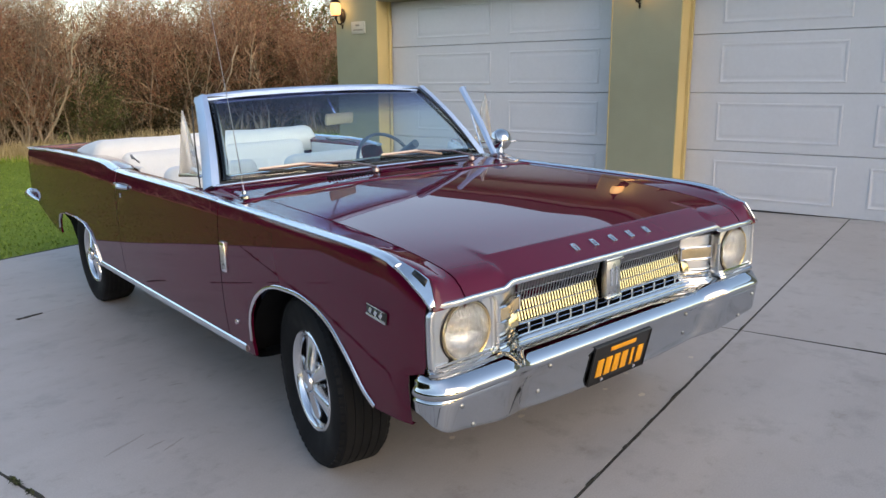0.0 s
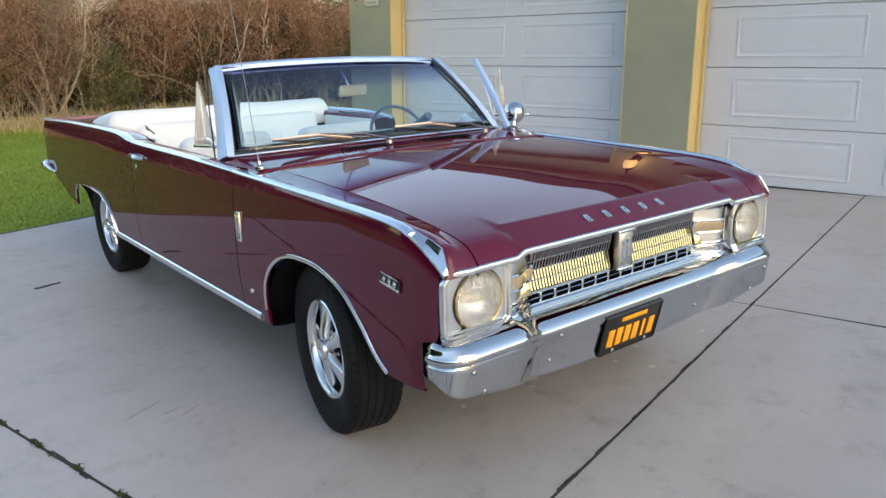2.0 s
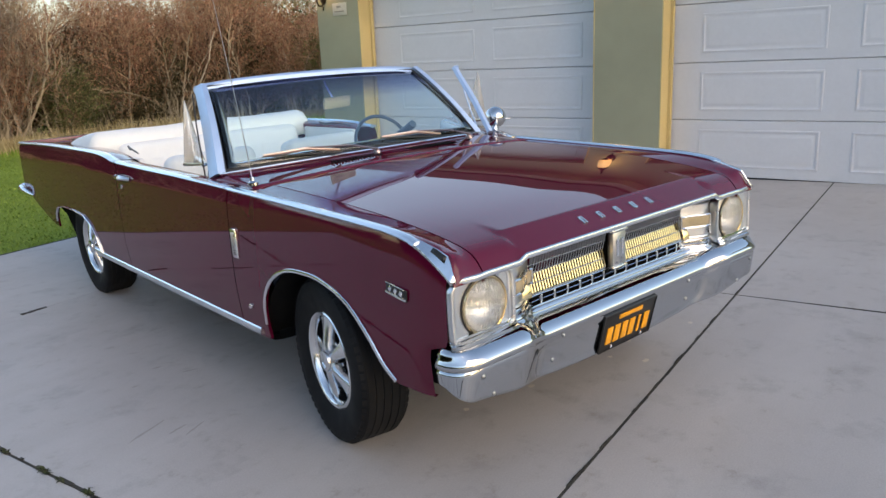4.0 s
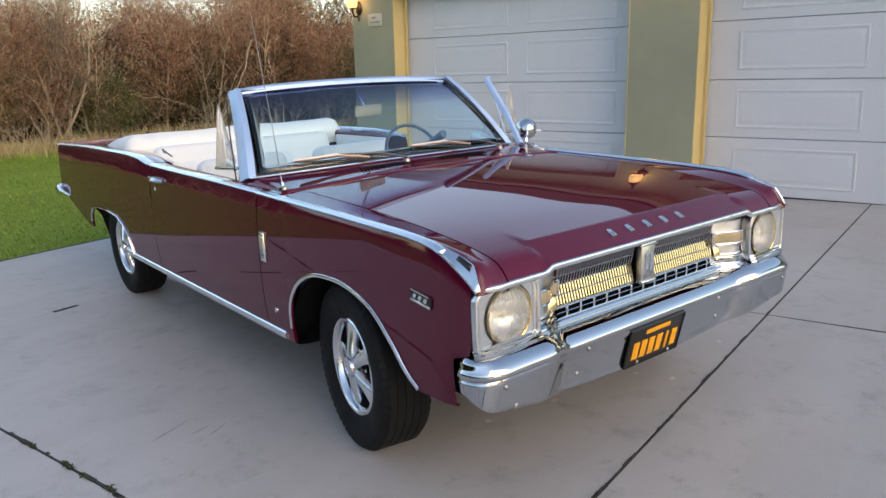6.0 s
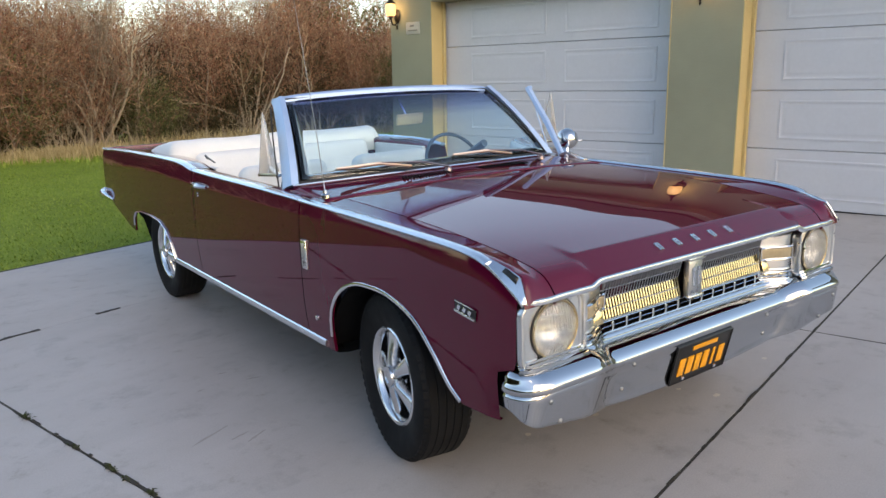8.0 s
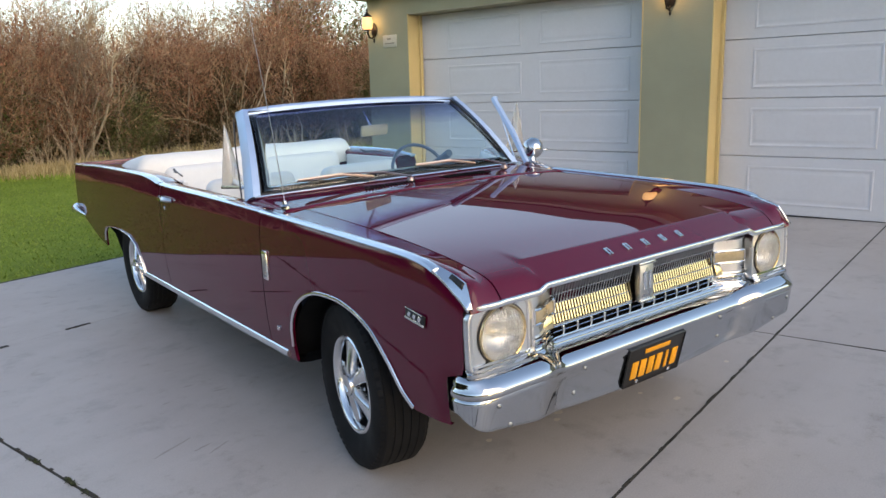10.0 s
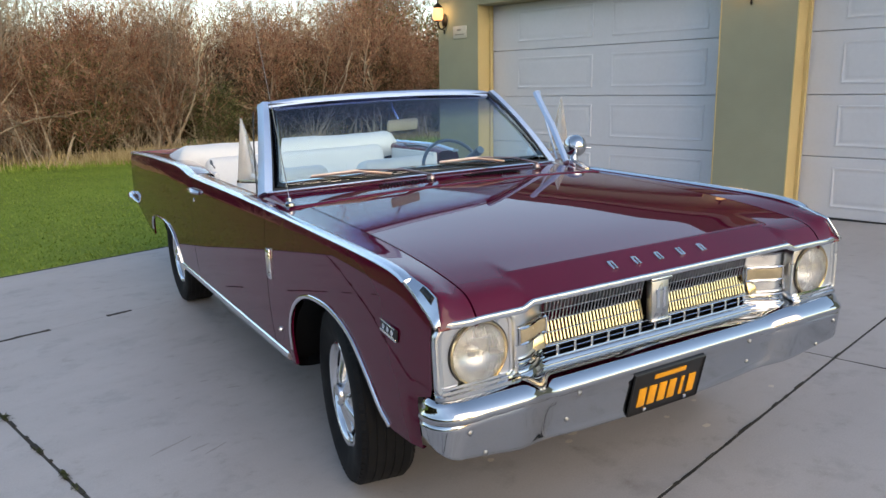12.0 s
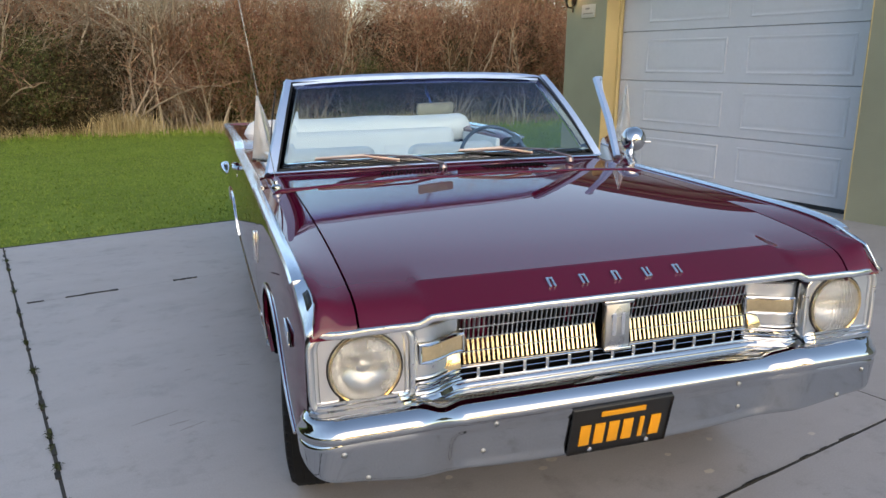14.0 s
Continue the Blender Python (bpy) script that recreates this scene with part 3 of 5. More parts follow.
def plant(k, x, y, turn, scale):
    m = pose(x, y, ground_height(x, y) - 0.06, 0, 0, turn) @ Matrix.Diagonal((1, 1, 1, 1))
    t = copy_thing(TEMPLATES[k], m)
    t.scale = (scale, scale, scale)
    return t


rng = random.Random(21)
first = set()
spots = []
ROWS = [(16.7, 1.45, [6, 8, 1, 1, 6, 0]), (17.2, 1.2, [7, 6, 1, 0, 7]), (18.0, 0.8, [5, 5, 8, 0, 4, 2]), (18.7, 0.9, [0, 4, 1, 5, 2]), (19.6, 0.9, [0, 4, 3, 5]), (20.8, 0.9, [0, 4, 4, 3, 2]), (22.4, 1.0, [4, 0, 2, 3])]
for row, (y0, step, mixture) in enumerate(ROWS):
    x = -15.0
    while x < 16:
        k = rng.choice(mixture)
        spots.append((k, x + rng.uniform(-0.4, 0.4), y0 + rng.uniform(-0.4, 0.4), rng.uniform(0, 360), rng.uniform(0.85, 1.25) if k == 5 else rng.uniform(0.70, 1.0) if row < 2 else rng.uniform(1.0, 1.25) if k == 2 else rng.uniform(0.64, 0.94)))
        x += step * rng.uniform(0.8, 1.2)
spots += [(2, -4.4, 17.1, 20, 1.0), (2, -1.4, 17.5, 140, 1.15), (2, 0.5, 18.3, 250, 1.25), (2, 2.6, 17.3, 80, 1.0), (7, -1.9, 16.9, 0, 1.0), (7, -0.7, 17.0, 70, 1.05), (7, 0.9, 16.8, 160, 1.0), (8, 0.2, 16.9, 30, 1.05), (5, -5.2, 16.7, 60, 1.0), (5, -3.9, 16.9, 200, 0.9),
          (6, -6.6, 16.6, 30, 1.0), (6, -5.4, 16.6, 170, 0.9), (2, -5.9, 16.8, 300, 0.95), (2, -2.9, 17.2, 75, 0.9), (6, -0.9, 16.9, 110, 0.85), (2, 1.5, 17.0, 200, 0.85), (6, 2.4, 16.8, 10, 0.9)]
spots += [(4, 8.4, 19.4, 40, 1.4), (3, 9.8, 20.6, 130, 1.6), (0, 9.2, 22.0, 250, 1.5)]
# unseen growth added on the far sides for dark reflections on the car
for k in range(64):
    y = -14 + k * 0.55
    dark = k % 3 > 0
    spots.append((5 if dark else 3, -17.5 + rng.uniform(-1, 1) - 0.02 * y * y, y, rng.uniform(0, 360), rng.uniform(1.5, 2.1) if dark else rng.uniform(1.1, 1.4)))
for k in range(44):
    a = radians(200 + 150 * k / 44)
    r = rng.uniform(26, 34)
    spots.append((rng.choice([0, 3, 4, 3, 5]), -1 + r * math.cos(a), 2 + r * math.sin(a), rng.uniform(0, 360), rng.uniform(1.5, 2.2)))
for k, x, y, turn, s in spots:
    if x > 9 and y < 15.5:
        continue
    if k not in first:
        first.add(k)
        TEMPLATES[k].matrix_basis = pose(x, y, ground_height(x, y) - 0.06, 0, 0, turn)
    else:
        plant(k, x, y, turn, s)


# ---- garage ----
GARAGE = pose(4.897, 3.20, 0.029, 0, 0, -76.5) @ Matrix.Scale(1.08, 4)  # x along the face, y into the house
REVEAL = 0.26
DOOR1, DOOR2 = (-3.06, 0.05), (0.765, 3.85)
DOOR_TOP = 2.185
WALL_TOP = 2.42


def build_wall(name, x0, x1, z0, z1, label):
    bm = box(((x0 + x1) / 2, -REVEAL + 0.15, (z0 + z1) / 2), (x1 - x0, 0.30, z1 - z0))
    ob = part(name, bm, STUCCO, None, smooth=0)
    ob.matrix_world = GARAGE
    return tagged(ob, label, "wall", kind="structure")


SAGE = "sage-green stucco garage wall"
build_wall("wall_1", -3.77, DOOR1[0] - 0.012, -0.3, WALL_TOP, SAGE)
build_wall("wall_2", DOOR1[1] + 0.012, DOOR2[0] - 0.012, -0.3, WALL_TOP, SAGE)
build_wall("wall_3", DOOR2[1] + 0.012, 6.0, -0.3, WALL_TOP, SAGE)
build_wall("wall_4", DOOR1[0] - 0.012, DOOR1[1] + 0.012, DOOR_TOP + 0.014, WALL_TOP, SAGE)
build_wall("wall_5", DOOR2[0] - 0.012, DOOR2[1] + 0.012, DOOR_TOP + 0.014, WALL_TOP, SAGE)
side = part("wall_6", box((-3.67, 3.55, 1.06), (0.2, 7.0, 2.72)), STUCCO, None, smooth=0)
side.matrix_world = GARAGE
tagged(side, SAGE, "wall", kind="structure")


def build_jamb(door):
    """The painted lining of a door opening: both sides and the head."""
    lining = thing("trim_1" if door is DOOR1 else "trim_2", "cream-yellow painted door lining", "trim", GARAGE, kind="structure")
    for x in door:
        s = 1 if x == door[0] else -1
        part("jamb", box((x - s * 0.006, -REVEAL / 2 + 0.012, DOOR_TOP / 2 - 0.1), (0.012, REVEAL + 0.03, DOOR_TOP + 0.2), 0.002), TRIM, lining, smooth=0)
        part("stop", box((x + s * 0.016, -0.050, DOOR_TOP / 2 - 0.1), (0.032, 0.045, DOOR_TOP + 0.2), 0.004), TRIM, lining, smooth=0)
    part("head", box(((door[0] + door[1]) / 2, -REVEAL / 2 + 0.012, DOOR_TOP + 0.007), (door[1] - door[0], REVEAL + 0.03, 0.012), 0.002), SOFFIT, lining, smooth=0)
    return lining


build_jamb(DOOR1)
build_jamb(DOOR2)


def panel_bm(w, h):
    """A raised field inside a moulded groove, centred, facing -y."""
    bm = bmesh.new()
    rings = []
    for inset, y in ((0.0, 0.001), (0.004, -0.006), (0.016, -0.008), (0.027, -0.002), (0.040, -0.002), (0.062, -0.009), (0.07, -0.009)):
        rings.append([Vector((sx * (w / 2 - inset), y, sz * (h / 2 - inset))) for sx, sz in ((-1, -1), (1, -1), (1, 1), (-1, 1))])
    loft(rings, bm, closed=True)
    bm.faces.new([v for v in bm.verts][-4:])
    return bm


def build_garage_door(name, door, panels, label):
    thing_ob = thing(name, label, "garage door", GARAGE, kind="structure")
    x0, x1 = door
    h = DOOR_TOP / 4
    for k in range(4):
        z = h * (k + 0.5)
        sec = part("section", box(((x0 + x1) / 2, 0.022, z), (x1 - x0 - 0.012, 0.044, h - 0.006), 0.004), DOOR_WHITE, thing_ob, smooth=0)
        for a, b in panels:
            bm = panel_bm(b - a, 0.365)
            bm.transform(Matrix.Translation(((a + b) / 2, 0, z + 0.0)))
            part("panel", bm, DOOR_WHITE, sec, smooth=30)
    part("backing", box(((x0 + x1) / 2, 0.055, DOOR_TOP / 2), (x1 - x0 - 0.012, 0.012, DOOR_TOP), 0.002), DOOR_WHITE, thing_ob)
    part("bottom_seal", box(((x0 + x1) / 2, 0.02, -0.038), (x1 - x0 - 0.012, 0.03, 0.076), 0.008), BLACK, thing_ob, "black rubber seal")
    return thing_ob


build_garage_door("door_1", DOOR1, [(-2.65, -1.55), (-1.31, -0.19)], "white sectional garage door with raised panels")
build_garage_door("door_2", DOOR2, [(1.06, 2.15), (2.41, 3.50)], "white sectional garage door with raised panels")
ceiling = part("ceiling", box((1.3, 1.57, WALL_TOP + 0.02), (10.4, 4.0, 0.04)), SOFFIT, None, smooth=0)
ceiling.matrix_world = GARAGE
tagged(ceiling, "painted eaves soffit", "ceiling", kind="structure")
bm = bmesh.new()
loft([[Vector((-3.98, -0.46, WALL_TOP + 0.05)), Vector((6.6, -0.46, WALL_TOP + 0.05)), Vector((6.6, 7.6, WALL_TOP + 0.05)), Vector((-3.98, 7.6, WALL_TOP + 0.05))],
      [Vector((-3.98, -0.46, WALL_TOP + 0.17)), Vector((6.6, -0.46, WALL_TOP + 0.17)), Vector((6.6, 7.6, WALL_TOP + 0.17)), Vector((-3.98, 7.6, WALL_TOP + 0.17))],
      [Vector((-0.6, 3.3, WALL_TOP + 0.75)), Vector((3.0, 3.3, WALL_TOP + 0.75)), Vector((3.0, 3.5, WALL_TOP + 0.75)), Vector((-0.6, 3.5, WALL_TOP + 0.75))]], bm, closed=True, caps=True)
roof = part("roof", bm, ROOF, None, smooth=0)
roof.matrix_world = GARAGE
tagged(roof, "brown shingled hip roof of the garage", "roof", kind="structure")


def build_wall_lantern(x, z):
    lan = thing("wall_lantern", "lit bronze wall lantern with a frosted glass shade", "lamp", GARAGE @ pose(x, -REVEAL, z), group="garage lanterns")
    turn = pose(0, 0, 0, 0, -90, 0)
    part("backplate", lathe([(0, 0.001), (0, 0.045), (0.012, 0.055), (0.022, 0.035), (0.03, 0.02), (0.03, 0.001)], pose(0.0, 0, -0.05, 0, 0, -90) @ Matrix.Diagonal((1, 1.0, 1.6, 1)), 20), IRON, lan)
    part("arm", tube([(0, -0.01, -0.12), (0, -0.05, -0.155), (0, -0.10, -0.15), (0, -0.125, -0.10), (0, -0.13, -0.06)], [0.012, 0.011, 0.010, 0.010, 0.016], 8), IRON, lan)
    part("finial", lathe([(-0.215, 0.001), (-0.19, 0.012), (-0.175, 0.006), (-0.16, 0.016)], pose(0, -0.02, 0, 0, -90, 0), 10), IRON, lan)
    part("holder", lathe([(-0.07, 0.012), (-0.062, 0.04), (-0.052, 0.045), (-0.05, 0.02)], pose(0, -0.13, 0, 0, -90, 0), 16), IRON, lan)
    part("shade", lathe([(-0.05, 0.045), (-0.03, 0.062), (0.03, 0.068), (0.08, 0.062), (0.11, 0.048)], pose(0, -0.13, 0, 0, -90, 0), 20), LAMP_GLASS, lan, "glowing frosted glass", solid=0.003).visible_shadow = False
    part("cap", lathe([(0.10, 0.055), (0.112, 0.062), (0.125, 0.045), (0.155, 0.018), (0.17, 0.010), (0.20, 0.012), (0.21, 0.001)], pose(0, -0.13, 0, 0, -90, 0), 16), IRON, lan)
    bulb = bpy.data.lights.new("bulb", "POINT")
    bulb.energy, bulb.color, bulb.shadow_soft_size = 0.9, (1.0, 0.62, 0.28), 0.03
    lamp = new("bulb", bulb)
    lamp.parent = lan
    lamp.location = (0, -0.13, 0.03)
    return lan


build_wall_lantern(-3.64, 2.09)
build_wall_lantern(0.345, 2.10)


def build_plaque():
    sign = thing("wall_plaque", "small cream wall plaque with worn lines of writing", "sign", GARAGE @ pose(-3.375, -REVEAL, 1.885))
    part("board", box((0, -0.006, 0), (0.235, 0.012, 0.15), 0.004), SIGN_WHITE, sign)
    part("writing", box((-0.01, -0.0135, 0.028), (0.07, 0.003, 0.022)), SIGN_INK, sign, "dark bar of writing", smooth=0)
    part("writing", box((0.0, -0.0135, -0.028), (0.16, 0.003, 0.016)), SIGN_INK, sign, "dark bar of writing", smooth=0)
    return sign


build_plaque()


# ---- the car: x across (its right side is -x), y from nose to tail, z up, origin under the front axle ----
CAR = thing("convertible_car", "maroon classic two-door convertible with its top down, parked on concrete", "car", SITE)
AXLE_REAR = 2.819
BELT = [(-0.744, 0.762), (-0.70, 0.794), (-0.65, 0.826), (-0.60, 0.851), (-0.55, 0.867), (-0.43, 0.880), (-0.14, 0.890), (0.35, 0.902), (1.0, 0.914), (1.75, 0.920), (1.93, 0.926), (2.08, 0.944), (2.25, 0.953), (2.8, 0.952), (3.3, 0.946), (4.08, 0.922)]
HALF = [(-0.72, 0.835), (-0.6, 0.846), (-0.4, 0.854), (0.0, 0.858), (0.6, 0.862), (1.5, 0.868), (2.4, 0.872), (3.2, 0.874), (4.08, 0.868)]
ARCH_F = [(-0.470, 0.385), (-0.415, 0.43), (-0.345, 0.515), (-0.24, 0.602), (-0.10, 0.648), (0.03, 0.655), (0.15, 0.640), (0.26, 0.588), (0.335, 0.50), (0.365, 0.40), (0.368, 0.315)]
ARCH_R = [(2.40, 0.315), (2.43, 0.42), (2.49, 0.505), (2.61, 0.548), (2.82, 0.560), (3.05, 0.556), (3.19, 0.535), (3.25, 0.49), (3.285, 0.43), (3.30, 0.388)]


def belt(y):
    return smooth_table(BELT, y)


def body_x(y, z):
    """Half the car's width at a height: fullest a little below the middle, drawn in above and below."""
    w = smooth_table(HALF, y)
    t = z - 0.56
    return w - (0.10 * t * t + 0.9 * max(0, t - 0.29) ** 2 if t > 0 else 0.32 * t * t)


def lower_edge(y):
    if ARCH_F[0][0] <= y <= ARCH_F[-1][0]:
        return smooth_table(ARCH_F, y)
    if ARCH_R[0][0] <= y <= ARCH_R[-1][0]:
        return lerp_table(ARCH_R, y)
    if y < ARCH_F[0][0]:
        return 0.385
    if y < ARCH_R[0][0]:
        return 0.315
    return lerp_table([(3.30, 0.388), (3.45, 0.405), (3.95, 0.545), (4.09, 0.59)], y)


def nose_y(z):
    """The fender's front edge."""
    return -0.722 + 0.085 * (1 - smoothstep(0.535, 0.575, z)) + 0.004


def side_rows(sx, y0, y1, n, extra=(), front=False, count=16):
    ys = sorted(set(span(y0, y1, n)) | {y for y in extra if y0 < y < y1})
    rows = []
    for y in ys:
        top, low = belt(y) - 0.004, lower_edge(y)
        row = []
        for k in range(count):
            s = k / (count - 1)
            z = top + (low - top) * s
            yy = y
            if front:
                lead = max(0.0, 1 - (y - y0) / 0.14)
                yy = y + (nose_y(z) - y0) * lead
            x = body_x(y, z)
            if s < 0.14:  # the shoulder rolls over to the top
                x -= 0.008 * (1 - s / 0.14) ** 2
            row.append(Vector((sx * x, yy, z)))
        # a return flange at the lower edge gives the sheet its depth
        row.append(Vector((sx * (body_x(y, low) - 0.012), row[-1].y, low + 0.004)))
        rows.append(row)
    return rows


DOOR_FRONT, DOOR_BACK = 0.585, 1.905
extra_f = [y for y, _ in ARCH_F] + span(-0.45, 0.35, 33)
extra_r = [y for y, _ in ARCH_R] + span(2.42, 3.295, 29)


def hood_edge(y):
    return smooth_table([(-0.744, 0.762), (-0.725, 0.788), (-0.70, 0.810), (-0.66, 0.825), (-0.60, 0.837), (-0.5, 0.852), (-0.3, 0.873), (0.0, 0.892), (0.44, 0.909), (0.8, 0.919)], y)


def tip_ridge(y):
    """The crest inside the fender's tip: it stays high, then drops to the lip."""
    return lerp_table([(-0.744, 0.764), (-0.708, 0.828), (-0.667, 0.841), (-0.60, 0.859), (-0.53, 0.872)], y)


def fender_top(sx):
    rows = []
    for y in [-0.742, -0.735, -0.727, -0.716, -0.70, -0.68, -0.65, -0.61, -0.56] + span(-0.48, 0.80, 18):
        xb, zb = body_x(y, belt(y)) - 0.008, belt(y) - 0.004
        xi, zi = 0.712, hood_edge(y)
        row = [Vector((sx * xb, y, zb))]
        lift = max(0.0, tip_ridge(y) - 0.004 - zb) if y < -0.53 else 0.0
        for s in (0.12, 0.26, 0.45, 0.65, 0.85, 1.0):
            crest = lift * (s / 0.26 if s < 0.26 else 1 - smoothstep(0.26, 1.0, s))
            row.append(Vector((sx * (xb + (xi - xb) * s), y, zb + (zi - zb) * (s**1.4) + crest)))
        row.append(Vector((sx * xi, y, zi - 0.03)))
        rows.append(row)
    rows.insert(0, [Vector((p.x, -0.744, 0.748)) for p in rows[0]])
    return loft(rows)


def trim_strip(points, w, h, bm=None):
    return tube(points, w, 8, bm, flat=h / w)


def build_body_side(sx):
    left = sx > 0
    fender = part("front_fender", loft(side_rows(sx, -0.722, DOOR_FRONT - 0.004, 30, extra_f, True)), PAINT, CAR)
    part("fender_top", fender_top(sx), PAINT, fender)
    part("wheel_lip", trim_strip([(sx * (body_x(y, lower_edge(y)) + 0.003), y, lower_edge(y) + 0.003) for y in span(-0.465, 0.366, 70)], 0.005, 0.008), STAINLESS, fender, "bright wheel arch lip")
    part("belt_moulding", trim_strip([(sx * (body_x(y, belt(y)) - 0.010), y, belt(y) - 0.001) for y in span(-0.60, DOOR_FRONT - 0.006, 40)], 0.019, 0.010), BRIGHT, fender, "bright belt moulding")
    # the bright cap at the fender's front tip
    rows = []
    for y in span(-0.745, -0.545, 16):
        xb, zb, zr = body_x(y, belt(y)) - 0.004, belt(y) + 0.001, max(belt(y), tip_ridge(y)) + 0.001
        w = lerp_table([(-0.745, 0.010), (-0.708, 0.026), (-0.66, 0.030), (-0.545, 0.020)], y)
        rows.append([Vector((sx * (xb + 0.006), y, zb - 0.008)), Vector((sx * (xb + 0.003), y, zb - 0.001)), Vector((sx * (xb - w * 0.8), y, zr - 0.001)), Vector((sx * (xb - w), y, zr - 0.007))])
    part("fender_tip", loft(rows), BRIGHT, fender, "chrome fender tip ornament", smooth=25, solid=0.004)
    inset = [[p.lerp(q, 0.42) + Vector((0, 0, 0.004)), p.lerp(q, 0.88) + Vector((0, 0, 0.004))] for p, q in ((r[1], r[2]) for r in rows[3:8])]
    part("tip_inset", loft(inset), PLATE_BLACK, fender, "dark inset of the tip", solid=0.002)
    # ribbed ornament and engine badge
    lou = part("side_ornament", box((sx * (body_x(0.567, 0.69) + 0.002), 0.540, 0.690), (0.012, 0.046, 0.122), 0.004), BRIGHT, fender, "chrome ribbed side ornament")
    for k in range(4):
        part("rib", box((sx * (body_x(0.567, 0.69) + 0.008), 0.5275 + 0.0085 * k, 0.688), (0.004, 0.004, 0.096), 0.001), SATIN, lou)
    bx = body_x(-0.51, 0.70)
    bad = box((sx * (bx + 0.002), -0.513, 0.697), (0.005, 0.100, 0.036), 0.002, pose(0, 0, 0, 7, 0, 0))
    badge = part("engine_badge", bad, BLACK, CAR, "chrome engine badge on a dark ground")
    bad = bmesh.new()
    for k in range(3):
        add_box(bad, (0.006, -0.026 + 0.026 * k, 0.004), (0.005, 0.013, 0.017), 0.001, pose(0, 0, 0, 24, 0, 0))
    add_box(bad, (0.005, 0.0, -0.012), (0.006, 0.098, 0.009), 0.002)
    add_box(bad, (0.005, 0.004, 0.019), (0.005, 0.088, 0.004), 0.001)
    bad.transform(Matrix.Translation((sx * bx, -0.513, 0.697)) @ Matrix.Diagonal((sx, 1, 1, 1)) @ pose(0, 0, 0, 7, 0, 0))
    part("badge_face", bad, STAINLESS, badge, "chrome badge face")
    part("marker_stud", lathe([(0.0, 0.011), (0.006, 0.010), (0.009, 0.004), (0.009, 0.0005)], pose(sx * body_x(0.5, 0.45), 0.475, 0.436) @ Matrix.Diagonal((sx, 1, 1, 1)), 12), STAINLESS, fender)
    # rear quarter
    rows = side_rows(sx, DOOR_BACK + 0.004, 4.085, 36, extra_r)
    quarter = part("rear_quarter", loft(rows), PAINT, CAR)
    part("wheel_lip", trim_strip([(sx * (body_x(y, lower_edge(y)) + 0.003), y, lower_edge(y) + 0.003) for y in span(2.402, 3.285, 50)], 0.0045, 0.007), STAINLESS, quarter, "bright wheel arch lip")
    part("belt_moulding", trim_strip([(sx * (body_x(y, belt(y)) - 0.016), y, belt(y) - 0.001) for y in span(DOOR_BACK + 0.006, 4.08, 46)], 0.026, 0.010), BRIGHT, quarter, "bright belt moulding")
    rows = []
    for y in span(1.93, 4.08, 24):
        xb, zb = body_x(y, belt(y)) - 0.008, belt(y) - 0.004
        inner = lerp_table([(1.93, 0.72), (2.4, 0.70), (3.2, 0.70), (3.3, 0.62), (4.08, 0.60)], y)
        rows.append([Vector((sx * xb, y, zb)), Vector((sx * (xb - 0.05), y, zb + 0.004)), Vector((sx * (inner + 0.02), y, zb + 0.002)), Vector((sx * inner, y, zb - 0.012)), Vector((sx * inner, y, zb - 0.10))])
    part("quarter_top", loft(rows), PAINT, quarter)
    # sill
    rows = []
    for y in span(0.372, 2.396, 20):
        x = body_x(y, 0.32)
        rows.append([Vector((sx * (x - 0.004), y, 0.322)), Vector((sx * (x - 0.016), y, 0.306)), Vector((sx * (x - 0.06), y, 0.298)), Vector((sx * (x - 0.16), y, 0.294))])
    sill_part = part("sill", loft(rows), DARK, CAR)
    part("sill_moulding", trim_strip([(sx * (body_x(y, 0.332) + 0.002), y, 0.334) for y in span(0.43, 2.40, 24)], 0.008, 0.017), STAINLESS, sill_part, "bright sill moulding")
    return fender


